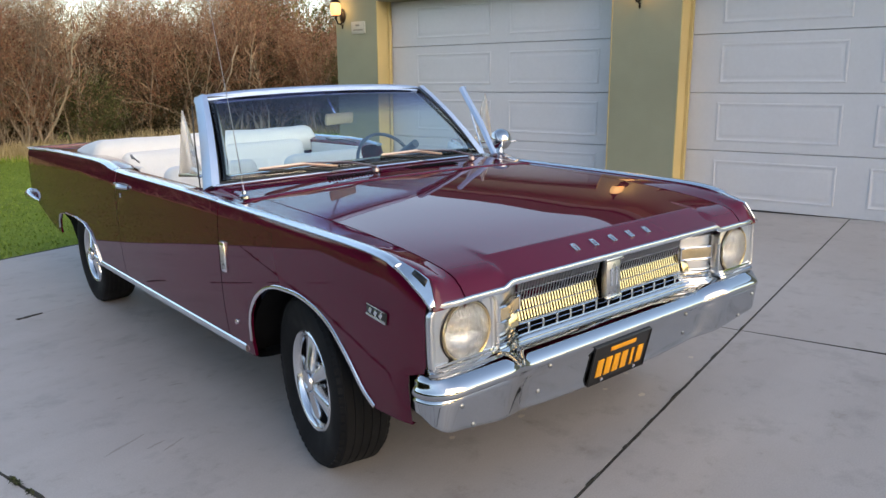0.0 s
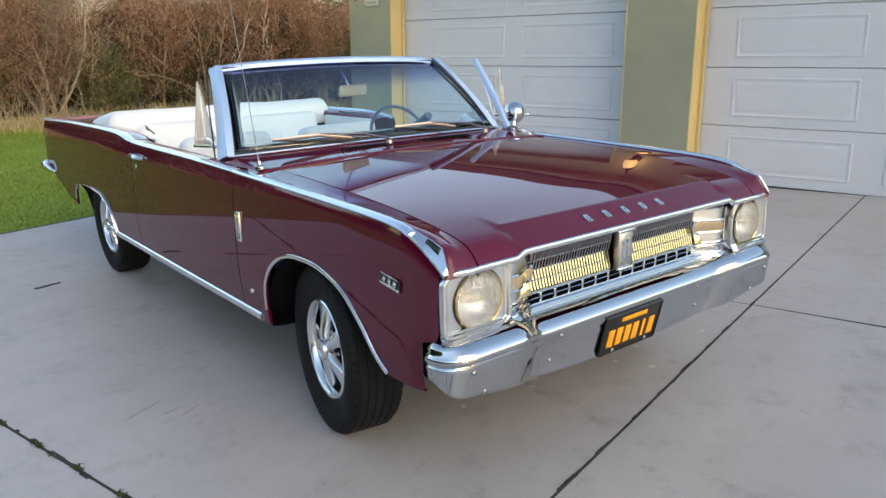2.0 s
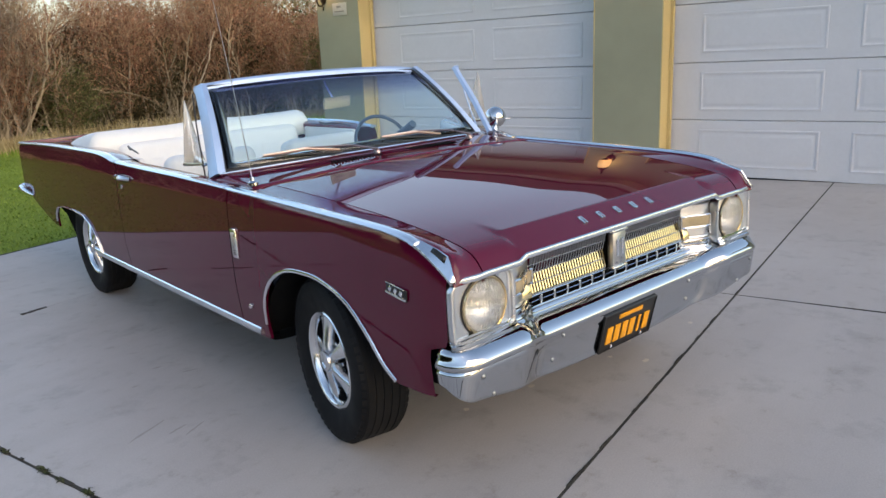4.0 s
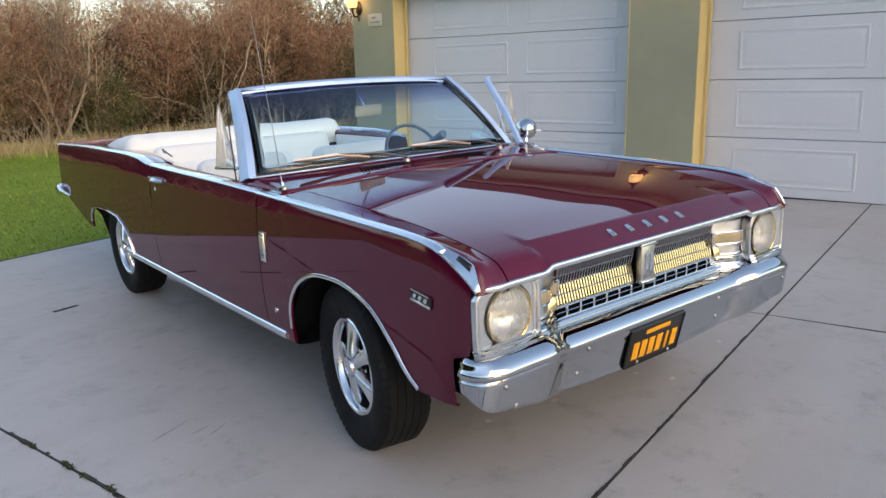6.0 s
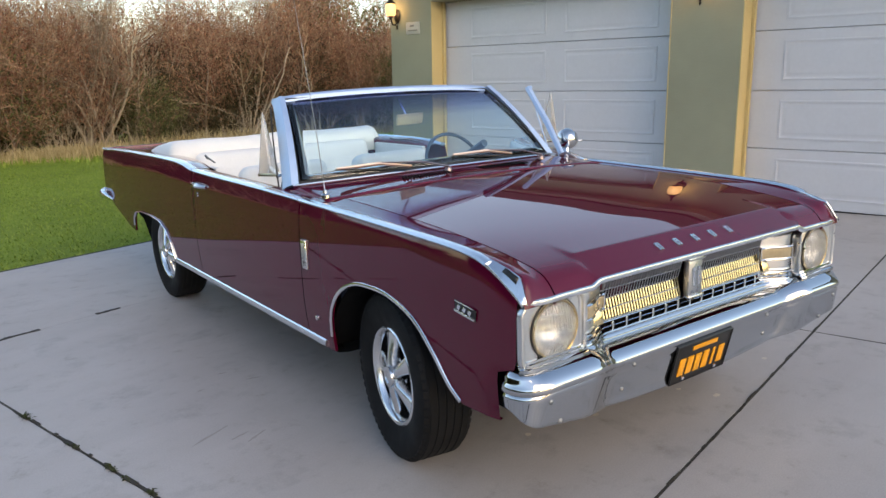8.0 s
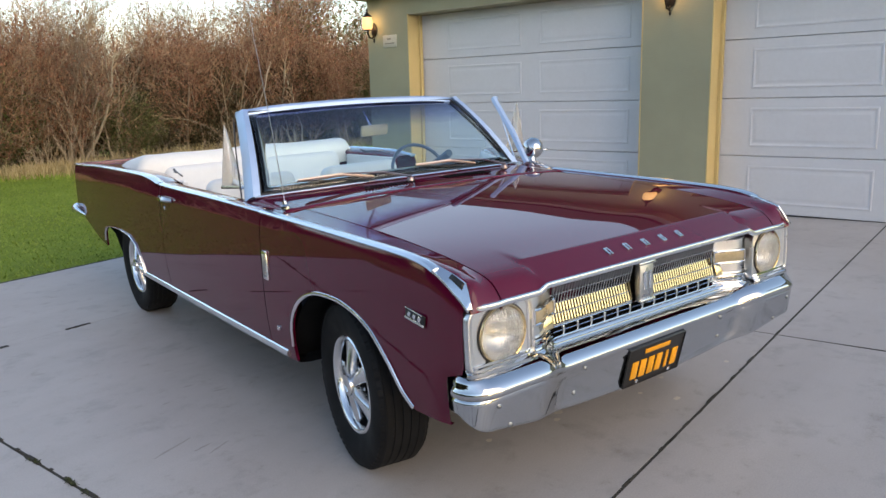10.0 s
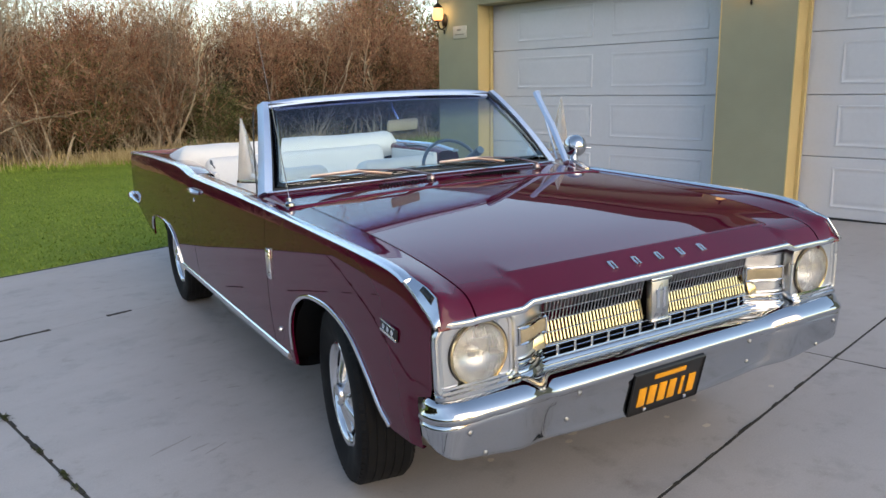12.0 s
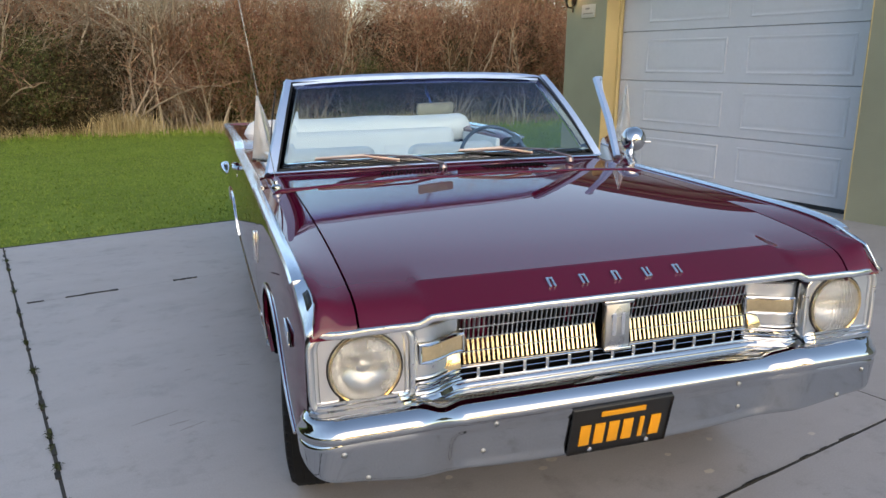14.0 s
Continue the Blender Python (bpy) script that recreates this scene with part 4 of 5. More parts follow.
def build_door(sx, angle):
    """A door on its hinge; angle in degrees, 0 is shut."""
    hinge = Vector((sx * 0.835, 0.60, 0))
    m = Matrix.Translation(hinge) @ pose(0, 0, 0, 0, 0, -angle * sx) @ Matrix.Translation(-hinge)
    door = part("door", loft(side_rows(sx, DOOR_FRONT + 0.002, DOOR_BACK - 0.002, 24)), PAINT, CAR, "open driver's door" if angle else "")
    door.matrix_local = m
    rows = []
    for y in span(DOOR_FRONT + 0.004, DOOR_BACK - 0.004, 16):
        xb, zb = body_x(y, belt(y)) - 0.008, belt(y) - 0.004
        rows.append([Vector((sx * xb, y, zb)), Vector((sx * (xb - 0.02), y, zb + 0.006)), Vector((sx * (xb - 0.075), y, zb + 0.004)), Vector((sx * (xb - 0.088), y, zb - 0.012))])
    part("door_top", loft(rows), PAINT, door)
    rows = []
    for y in span(DOOR_FRONT + 0.03, DOOR_BACK - 0.01, 16):
        xb, zb = body_x(y, belt(y)) - 0.104, belt(y) - 0.014
        rows.append([Vector((sx * xb, y, zb)), Vector((sx * (xb - 0.014), y, zb - 0.03)), Vector((sx * (xb - 0.016), y, zb - 0.22)), Vector((sx * (xb - 0.05), y, zb - 0.25)), Vector((sx * (xb - 0.05), y, zb - 0.29)), Vector((sx * (xb - 0.012), y, zb - 0.32)), Vector((sx * xb, y, 0.36))])
    part("door_panel", loft(rows), VINYL, door, "white vinyl door trim", solid=0.012)
    for y in (DOOR_FRONT + 0.02, DOOR_BACK - 0.02):
        part("door_edge", box((sx * (body_x(y, 0.6) - 0.068), y, 0.61), (0.10, 0.012, 0.56), 0.003), PAINT, door)
    part("belt_moulding", trim_strip([(sx * (body_x(y, belt(y)) - 0.016), y, belt(y) - 0.001) for y in span(DOOR_FRONT + 0.006, DOOR_BACK - 0.006, 30)], 0.024, 0.009), BRIGHT, door, "bright belt moulding")
    hx = body_x(1.80, 0.852)
    part("door_handle", tube([(sx * (hx - 0.004), 1.70, 0.850), (sx * (hx + 0.014), 1.72, 0.853), (sx * (hx + 0.020), 1.77, 0.854), (sx * (hx + 0.020), 1.84, 0.854), (sx * (hx + 0.013), 1.875, 0.853), (sx * (hx - 0.004), 1.885, 0.851)], [0.010, 0.012, 0.014, 0.014, 0.012, 0.010], 8), CHROME, door, "chrome door handle")
    part("key_lock", lathe([(0, 0.013), (0.006, 0.012), (0.008, 0.008), (0.004, 0.0005)], pose(sx * (hx - 0.002), 1.825, 0.80) @ Matrix.Diagonal((sx, 1, 1, 1)), 12), CHROME, door)
    part("window_crank", tube([(sx * (hx - 0.125), 1.22, 0.70), (sx * (hx - 0.145), 1.22, 0.70), (sx * (hx - 0.15), 1.30, 0.685)], 0.008, 6), CHROME, door)
    # vent window, swung out on its pivots, and its bright frame
    zb = belt(0.9) + 0.004
    post = tube([(sx * 0.765, 1.065, zb - 0.01), (sx * 0.725, 1.15, 1.10), (sx * 0.691, 1.185, 1.280)], 0.005, 6)
    tube([(sx * 0.768, 0.835, zb), (sx * 0.730, 0.985, 1.085), (sx * 0.666, 1.164, 1.280), (sx * 0.691, 1.187, 1.282)], [0.018, 0.020, 0.018, 0.012] if sx > 0 else 0.006, 6, post)
    if sx < 0:
        post.free()
        post = tube([(-0.757, 0.985, zb - 0.01), (-0.722, 1.085, 1.12), (-0.690, 1.155, 1.262)], 0.0035, 6)
    part("vent_frame", post, PILLAR_SKY_TINT if sx > 0 else BLACK, door, "bright vent window frame" if sx > 0 else "thin dark vent window post")
    if sx < 0:
        rb, rt, fb = Vector((-0.820, 1.045, 0.966)), Vector((-0.783, 1.035, 1.255)), Vector((-0.675, 1.150, 0.940))
    else:
        rb, rt, fb = Vector((0.862, 1.205, 0.960)), Vector((0.828, 1.232, 1.258)), Vector((0.773, 1.336, 0.940))
    rows = []
    for s in span(0, 0.96, 6):
        a, b = fb.lerp(rt, s), rb.lerp(rt, s)
        rows.append([a, a.lerp(b, 0.5), b])
    pane = part("vent_pane", loft(rows), SHEEN_GLASS, door, "swung-open vent glass", solid=0.004)
    pane.visible_shadow = False
    part("vent_rail", tube([rb, fb.lerp(rb, 0.1)], 0.008, 6), SUNSET_TINT, door, "chrome lower rail of the vent window")
    part("vent_latch", tube([(sx * 0.735, 1.06, zb + 0.03), (sx * 0.70, 1.05, zb + 0.04)], [0.009, 0.006], 6), CHROME, door)
    if sx > 0:
        # door mirror
        base = Matrix.Translation((0.838, 0.975, belt(0.975) - 0.002))
        arm = part("mirror", tube([base @ Vector(p) for p in ((0, 0, -0.006), (0, -0.004, 0.02), (0.006, -0.004, 0.03), (0.012, -0.002, 0.05))], [0.030, 0.022, 0.014, 0.012], 12), CHROME, door, "round chrome door mirror")
        head = base @ pose(0.012, 0.004, 0.074, 0, 0, -100) @ Matrix.Scale(1.1, 4)
        part("mirror_head", lathe([(0.030, 0.0005), (0.030, 0.050), (0.022, 0.056), (0.0, 0.054), (-0.022, 0.042), (-0.036, 0.024), (-0.041, 0.0005)], head @ Matrix.Diagonal((-1, 1, 1, 1)), 28), CHROME, arm)
        part("mirror_stem", tube([base @ Vector((0.05, 0.0, 0.062)), base @ Vector((0.10, 0.01, 0.062))], [0.006, 0.004], 8), CHROME, arm)
    return door


CREASE = -0.635


def hood_z(x, y):
    """The hood: a broad flat crown that ends in a sharp crease and a bevel above the grille."""
    a = abs(x)
    edge = hood_edge(y)
    crown = smooth_table([(CREASE, 0.837), (-0.4, 0.862), (0.0, 0.897), (0.44, 0.926), (0.7, 0.935)], y)
    if y < CREASE:
        crown = 0.837 - (CREASE - y) * 0.535
    side = (a / 0.706) ** 2.6
    b = min(1.0, max(0.0, (a - 0.532) / (0.018 + 0.012 * smoothstep(-0.63, -0.74, y))))
    front = smoothstep(0.44, 0.634, -y)
    return crown + (edge - crown) * (side + (b - side) * front)


def build_hood():
    ys = [-0.742, -0.72, -0.70, -0.68, -0.66, -0.645, CREASE, -0.632, -0.615, -0.59, -0.56, -0.53, -0.49, -0.44] + span(-0.38, 0.44, 14)
    xs = [-0.706, -0.69, -0.66, -0.63, -0.60, -0.58, -0.562, -0.550, -0.541, -0.532, -0.52, -0.48, -0.45] + span(-0.40, 0.40, 13) + [0.45, 0.48, 0.52, 0.532, 0.541, 0.550, 0.562, 0.58, 0.60, 0.63, 0.66, 0.69, 0.706]
    rows = []
    for y in ys:
        row = [Vector((xs[0], y, hood_z(xs[0], y) - 0.03))]
        row += [Vector((x, y, hood_z(x, y))) for x in xs]
        row.append(Vector((xs[-1], y, hood_z(xs[-1], y) - 0.03)))
        rows.append(row)
    rows.append([p + Vector((0, 0.004, -0.03)) for p in rows[-1]])
    hood = part("hood", loft(rows), PAINT, CAR, smooth=28)
    # five raised chrome marks along the bevel
    tilt = pose(0, 0, 0, 28, 0, 0)
    for k, x in enumerate((-0.205, -0.112, -0.018, 0.075, 0.168)):
        y = -0.690
        bm = bmesh.new()
        add_box(bm, (0, 0, 0), (0.007, 0.034, 0.008), 0.001)
        add_box(bm, (0.013, 0, 0), (0.006, 0.034, 0.008), 0.001)
        add_box(bm, (0.0065, 0.0145 if k != 3 else -0.0145, 0), (0.008, 0.005, 0.007), 0.001)
        bm.transform(Matrix.Translation((x, y, hood_z(x, y) + 0.004)) @ tilt)
        part("hood_mark", bm, STAINLESS, hood, "raised chrome mark")
    # bright lip along the front edge
    pts = []
    for x in sorted(set(span(-0.818, 0.818, 70)) | {s * v for s in (-1, 1) for v in (0.525, 0.535, 0.545, 0.555, 0.565)}):
        a = abs(x)
        if a < 0.70:
            y, z = -0.746, hood_z(x, -0.742) - 0.006
        else:
            y, z = -0.746 + 0.012 * smoothstep(0.74, 0.82, a), 0.757
        pts.append((x, y, z))
    part("hood_lip", trim_strip(pts, 0.0068, 0.010), BRIGHT, CAR, "bright lip over the grille")
    return hood


def shield_base(x):
    return 0.672 + 0.135 * (abs(x) / 0.76) ** 2.2


def shield_base_z(x):
    return 0.952 - 0.022 * (abs(x) / 0.76) ** 2


def build_cowl():
    rows = []
    for s in span(0, 1, 8):
        row = []
        for x in span(-0.79, 0.79, 41):
            y0 = 0.452
            y1 = shield_base(x) + 0.02
            y = y0 + (y1 - y0) * s
            z0 = hood_z(max(-0.70, min(0.70, x)), 0.44)
            z1 = shield_base_z(x) - 0.004
            z = z0 + (z1 - z0) * (s ** 1.5)
            if abs(x) > 0.74:
                z -= 0.012 * ((abs(x) - 0.74) / 0.05) ** 2
            row.append(Vector((x, y, z)))
        rows.append(row)
    cowl = part("cowl", loft(rows), PAINT, CAR, solid=0.006)
    slots = bmesh.new()
    for k in range(17):
        x = -0.335 + 0.0165 * k
        add_box(slots, (x, 0.590, 0.9385), (0.007, 0.055, 0.006), 0, pose(0, 0, 0, 4, 0, -22))
    part("cowl_vent", slots, DARK, cowl, "slotted cowl air vent", smooth=0)
    slots = bmesh.new()
    for k in range(17):
        x = 0.105 + 0.0165 * k
        add_box(slots, (x, 0.590, 0.9385), (0.007, 0.055, 0.006), 0, pose(0, 0, 0, 4, 0, 22))
    part("cowl_vent", slots, DARK, cowl, "slotted cowl air vent", smooth=0)
    return cowl


def shield_top(x):
    return Vector((x, 1.145 + 0.040 * (abs(x) / 0.63) ** 2, 1.302 - 0.018 * (abs(x) / 0.63) ** 2))


def build_windshield():
    rows = []
    for s in span(0, 1, 12):
        row = []
        for k in span(-1, 1, 25):
            b = Vector((0.735 * k, shield_base(0.735 * k) + 0.02, shield_base_z(0.735 * k) + 0.006))
            t = shield_top(0.612 * k)
            p = b.lerp(t, s)
            bow = 4 * s * (1 - s) * 0.018
            row.append(p + Vector((0, -bow * 0.7, bow * 0.7)))
        rows.append(row)
    shield = part("windshield", loft(rows), SHIELD, CAR, "tinted-band windshield glass", solid=0.005, smooth=60)
    shield.visible_shadow = False
    # black rubber round the glass
    rim = [rows[0][k] for k in range(25)] + [r[-1] for r in rows[1:]] + [rows[-1][k] for k in range(23, -1, -1)] + [r[0] for r in rows[-2:0:-1]]
    part("rubber_seal", tube([p + Vector((0, -0.004, 0.004)) for p in rim] + [rim[0] + Vector((0, -0.004, 0.004))], 0.0065, 6), BLACK, shield)
    # bright pillars and header
    for sx in (-1, 1):
        prow = []
        for s in span(0, 1, 8):
            b = Vector((sx * 0.772, shield_base(0.772) + 0.004, 0.925))
            t = Vector((sx * 0.636, 1.172, 1.296))
            p = b.lerp(t, s) + Vector((0, -0.014 * 4 * s * (1 - s), 0.014 * 4 * s * (1 - s)))
            w = 0.066 - 0.022 * s
            prow.append([p + Vector((-sx * w * 0.48, -0.012, 0.010)), p + Vector((sx * 0.004, -0.014, 0.012)), p + Vector((sx * w * 0.20, 0.004, 0.006)), p + Vector((sx * w * 0.22, 0.062, -0.014)), p + Vector((-sx * w * 0.34, 0.055, -0.016))])
        part("pillar", loft(prow, closed=True, caps=True), PILLAR_SKY_TINT, CAR, "bright windshield pillar", smooth=25)
    hrow = []
    for k in span(-1, 1, 25):
        p = shield_top(0.645 * k)
        end = abs(k) ** 8 * 0.012
        hrow.append([p + Vector((0, -0.014, -0.002 - end)), p + Vector((0, -0.006, 0.016 - end)), p + Vector((0, 0.010, 0.026 - end)), p + Vector((0, 0.045, 0.024 - end)), p + Vector((0, 0.062, 0.008 - end)), p + Vector((0, 0.05, -0.008 - end))])
    part("header", loft(hrow, closed=True, caps=True), PILLAR_SKY_TINT, CAR, "bright windshield header", smooth=25)
    part("cowl_moulding", trim_strip([(x, shield_base(x) + 0.004, shield_base_z(x) + 0.002) for x in span(-0.765, 0.765, 41)], 0.010, 0.007), BRIGHT, CAR, "bright moulding under the glass")
    # inner mirror
    mir = part("rear_view_mirror", box((0.045, 1.100, 1.158), (0.205, 0.018, 0.056), 0.012, pose(0, 0, 0, 8, 0, 16)), CREAM, CAR, "inner mirror, cream back coloured with a warm reflection")
    part("mirror_stem", tube([(0.03, 1.105, 1.175), (0.01, 1.13, 1.24), (0.0, 1.155, 1.292)], 0.006, 6), CHROME, mir)
    # wipers
    for px, tip in ((-0.07, (-0.585, 0.742, 0.992)), (0.515, (0.03, 0.712, 1.000))):
        w = part("wiper_pivot", lathe([(0, 0.017), (0.012, 0.017), (0.022, 0.010), (0.026, 0.0005)], pose(px, 0.618, 0.938, 0, -90, 0), 12), ARM, CAR)
        a, b = Vector((px, 0.612, 0.962)), Vector(tip)
        part("wiper_arm", tube([a, a.lerp(b, 0.25) + Vector((0, -0.004, 0.024)), a.lerp(b, 0.62) + Vector((0, -0.002, 0.024))], [0.010, 0.008, 0.006], 6, flat=0.6), ARM, w, "metal wiper arm toned by the maroon it reflects")
        part("wiper_blade", tube([a.lerp(b, 0.34) + Vector((0, 0.006, 0.006)), a.lerp(b, 0.62) + Vector((0, 0, 0.020)), b], [0.006, 0.009, 0.006], 6), WIPER, w, "metal wiper blade toned by the low sun it reflects")
        part("wiper_rubber", tube([a.lerp(b, 0.36) + Vector((0, 0.012, -0.006)), b + Vector((0, 0.012, -0.006))], 0.004, 5), BLACK, w)
    # aerial
    base = Vector((-0.770, 0.50, hood_edge(0.5) + 0.004))
    ant = part("aerial", lathe([(0, 0.020), (0.010, 0.019), (0.018, 0.010), (0.03, 0.008), (0.034, 0.0005)], Matrix.Translation(base) @ pose(0, 0, 0, 0, -90, 0), 14), CHROME, CAR, "chrome aerial")
    part("mast", tube([base + Vector((0, 0, 0.03)), base + Vector((-0.035, -0.03, 0.28)), base + Vector((-0.105, -0.07, 0.78))], [0.0019, 0.0015, 0.0010], 6), STAINLESS, ant)


def build_wheel(sx, y):
    wheel = tagged(new("wheel"), "")
    wheel.parent = CAR
    wheel.matrix_local = pose(sx * 0.722, y, 0.3115, 0, 0, -9.0 if y < 1 else 0)
    prof = [(-0.085, 0.20), (-0.097, 0.235), (-0.098, 0.27), (-0.088, 0.298), (-0.075, 0.309)]
    for k in range(5):
        x = -0.060 + 0.030 * k
        prof += [(x - 0.012, 0.3130), (x + 0.0125, 0.3135), (x + 0.013, 0.3105), (x + 0.0165, 0.3105)]
    prof += [(0.075, 0.309), (0.088, 0.298), (0.098, 0.27), (0.097, 0.235), (0.083, 0.195), (0.074, 0.180)]
    prof = [(sx * x, r) for x, r in prof]
    part("tyre", lathe_x(prof, 72), TYRE, wheel, "black rubber tyre", smooth=40)
    # tread blocks on the shoulders
    bm = bmesh.new()
    for s in (-1, 1):
        for k in range(60):
            a = 2 * math.pi * (k + 0.25 * s) / 60
            add_box(bm, (0, 0, 0), (0.022, 0.020, 0.010), 0)
            for v in list(bm.verts)[-8:]:
                v.co = Matrix.Rotation(a, 4, "X") @ (Vector((s * 0.079, 0, 0.3005)) + Matrix.Rotation(s * radians(28), 3, "Y") @ v.co)
    part("tread", bm, TYRE, wheel, smooth=0)["kind"] = "stuff"
    rim = [(0.050, 0.160), (0.062, 0.163), (0.075, 0.168), (0.080, 0.174), (0.081, 0.180), (0.076, 0.186), (0.070, 0.182)]
    part("trim_ring", lathe_x([(sx * x, r) for x, r in rim], 56), WHEEL_SILVER, wheel, "bright trim ring")
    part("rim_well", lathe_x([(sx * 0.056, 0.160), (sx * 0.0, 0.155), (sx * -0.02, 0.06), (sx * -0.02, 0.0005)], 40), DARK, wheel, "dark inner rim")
    for k in range(5):
        a = 2 * math.pi * k / 5 + (0.96 if y < 1 else 0.62)
        rows = []
        for r, half, x in ((0.030, 0.018, 0.080), (0.055, 0.019, 0.079), (0.080, 0.022, 0.073), (0.108, 0.029, 0.066), (0.135, 0.038, 0.060), (0.160, 0.047, 0.057)):
            rows.append([Vector((sx * (x + d), half * f, r)) for f, d in ((-1, -0.034), (-1, -0.006), (-0.88, -0.001), (-0.5, 0.005), (0, 0.007), (0.5, 0.005), (0.88, -0.001), (1, -0.006), (1, -0.034))])
        bm = loft(rows)
        bm.transform(Matrix.Rotation(a, 4, "X"))
        part("spoke", bm, WHEEL_SILVER, wheel, smooth=40)
        part("lug_nut", lathe([(0.0, 0.010), (0.016, 0.009), (0.020, 0.005), (0.020, 0.0005)], Matrix.Rotation(a + math.pi / 5, 4, "X") @ Matrix.Translation((sx * 0.036, 0, 0.066)) @ Matrix.Diagonal((sx, 1, 1, 1)), 6), CHROME, wheel)
    part("hub_cap", lathe_x([(sx * 0.060, 0.041), (sx * 0.088, 0.041), (sx * 0.096, 0.038), (sx * 0.098, 0.024), (sx * 0.094, 0.021), (sx * 0.094, 0.0005)], 28), WHEEL_SILVER, wheel, "chrome centre cap")
    return wheel


for sx in (-1, 1):
    build_body_side(sx)
build_door(-1, 0)
build_door(1, 27)
build_hood()
build_cowl()
build_windshield()
for sx in (-1, 1):
    for y in (0.0, AXLE_REAR):
        build_wheel(sx, y)


# ---- front of the car ----
def bumper_plan(x):
    """How far forward the bumper's ledge stands: the ends lie ahead of the middle."""
    return -0.752 - 0.039 * smoothstep(0.450, 0.585, abs(x))


def bumper_low(a):
    return smooth_table([(0.0, 0.312), (0.35, 0.326), (0.55, 0.352), (0.74, 0.384), (0.79, 0.392), (0.825, 0.404), (0.848, 0.424), (0.862, 0.455)], a)


def bumper_pressing(x, z):
    """A shallow sunken field in the middle of the face, with rounded ends."""
    a, low = abs(x), bumper_low(abs(x))
    top, base = 0.462, low + 0.016
    h = (top - base) / 2
    d = math.hypot(max(0.0, a - (0.492 - h * 0.6)) / 0.6, max(0.0, abs(z - (base + h)) - h * 0.35) / 0.65)
    return 0.005 * (1 - smoothstep(h * 0.80, h * 1.04, d))


def bumper_face(x, z):
    """The face under the ledge leans back towards its lower edge; it runs smoothly past the ledge's step."""
    a = abs(x)
    return -0.741 - 0.038 * smoothstep(0.43, 0.60, a) + 0.27 * (0.478 - z) + bumper_pressing(x, z)


def build_front_bumper():
    path = [(x, bumper_plan(x), 0, -1) for x in span(0, 0.43, 9)] + [(x, bumper_plan(x), 0, -1) for x in span(0.445, 0.585, 23)] + [(x, bumper_plan(x), 0.0, -1) for x in (0.60, 0.64, 0.68, 0.72)]
    path += [(0.752 + 0.108 * math.sin(a), -0.696 - 0.095 * math.cos(a), math.sin(a), -math.cos(a)) for a in span(0, math.pi / 2, 11)] + [(0.860, -0.684, 1, 0.0)]
    full = [(-x, y, -nx, ny) for x, y, nx, ny in reversed(path[1:])] + path
    rows = []
    for x, y, nx, ny in full:
        a = abs(x)
        low = bumper_low(a)
        out = smoothstep(0.455, 0.575, a)
        top = 0.532 + 0.021 * out - 0.006 * smoothstep(0.72, 0.86, a)
        tight = 1 - 0.55 * smoothstep(0.78, 0.86, a)
        prof = [(-0.105 * tight, top + 0.014), (-0.064 * tight, top + 0.012), (-0.042 * tight, top + 0.005), (-0.026 * tight, top - 0.004), (-0.013, top - 0.014), (-0.004, top - 0.025), (0.0, top - 0.035), (-0.002, top - 0.043), (-0.009, top - 0.050)]
        face_top = top - 0.058
        for k in range(14):
            z = face_top + (low + 0.006 - face_top) * k / 13
            prof.append(((bumper_plan(min(0.7, a)) - bumper_face(min(0.7, a), z)) * (1 - 0.7 * smoothstep(0.75, 0.85, a)), z))
        prof += [(prof[-1][0] - 0.008, low), (prof[-1][0] - 0.05 * tight, low + 0.004)]
        rows.append([Vector((x + nx * f, y + ny * f, z)) for f, z in prof])
    bumper = part("front_bumper", loft(rows), CHROME, CAR, "chrome front bumper", smooth=50, solid=0.004)
    # added stub for a small dark drop hanging below the bumper
    part("hanging_stub", tube([(-0.306, -0.50, 0.30), (-0.306, -0.507, 0.235), (-0.306, -0.52, 0.222)], [0.010, 0.010, 0.006], 6), BLACK, bumper)
    for x, z in ((-0.763, 0.474), (-0.705, 0.393), (-0.367, 0.470), (-0.393, 0.385), (0.763, 0.474), (0.705, 0.393), (0.367, 0.470), (0.393, 0.385)):
        part("bumper_bolt", lathe([(0.0, 0.0085), (0.003, 0.0075), (0.005, 0.004), (0.006, 0.0005)], pose(x, bumper_face(x, z) - 0.001, z, 0, 0, -90), 12), BOLT, bumper)
    plate = part("licence_plate", box((0.002, -0.7225, 0.396), (0.305, 0.005, 0.152), 0.002, pose(0, 0, 0, 14, 0, 0)), PLATE_BLACK, CAR, "black licence plate with yellow marks")
    lean = Matrix.Translation((0.002, -0.7225, 0.396)) @ pose(0, 0, 0, 14, 0, 0)
    rim = bmesh.new()
    for sz in (-1, 1):
        add_box(rim, (0, -0.003, sz * 0.0735), (0.303, 0.004, 0.004))
    for s in (-1, 1):
        add_box(rim, (s * 0.150, -0.003, 0), (0.004, 0.004, 0.144))
    rim.transform(lean)
    part("plate_rim", rim, PLATE_BLACK, plate)
    for k in range(6):
        bm = box((-0.108 + 0.043 * k, -0.004, -0.013), (0.031 if k != 4 else 0.014, 0.004, 0.068), 0.001)
        bm.transform(lean)
        part("plate_mark", bm, PLATE_YELLOW, plate, "yellow bar")
    bm = box((0, -0.004, 0.052), (0.135, 0.004, 0.016), 0.001)
    bm.transform(lean)
    part("plate_mark", bm, PLATE_YELLOW, plate, "yellow bar")
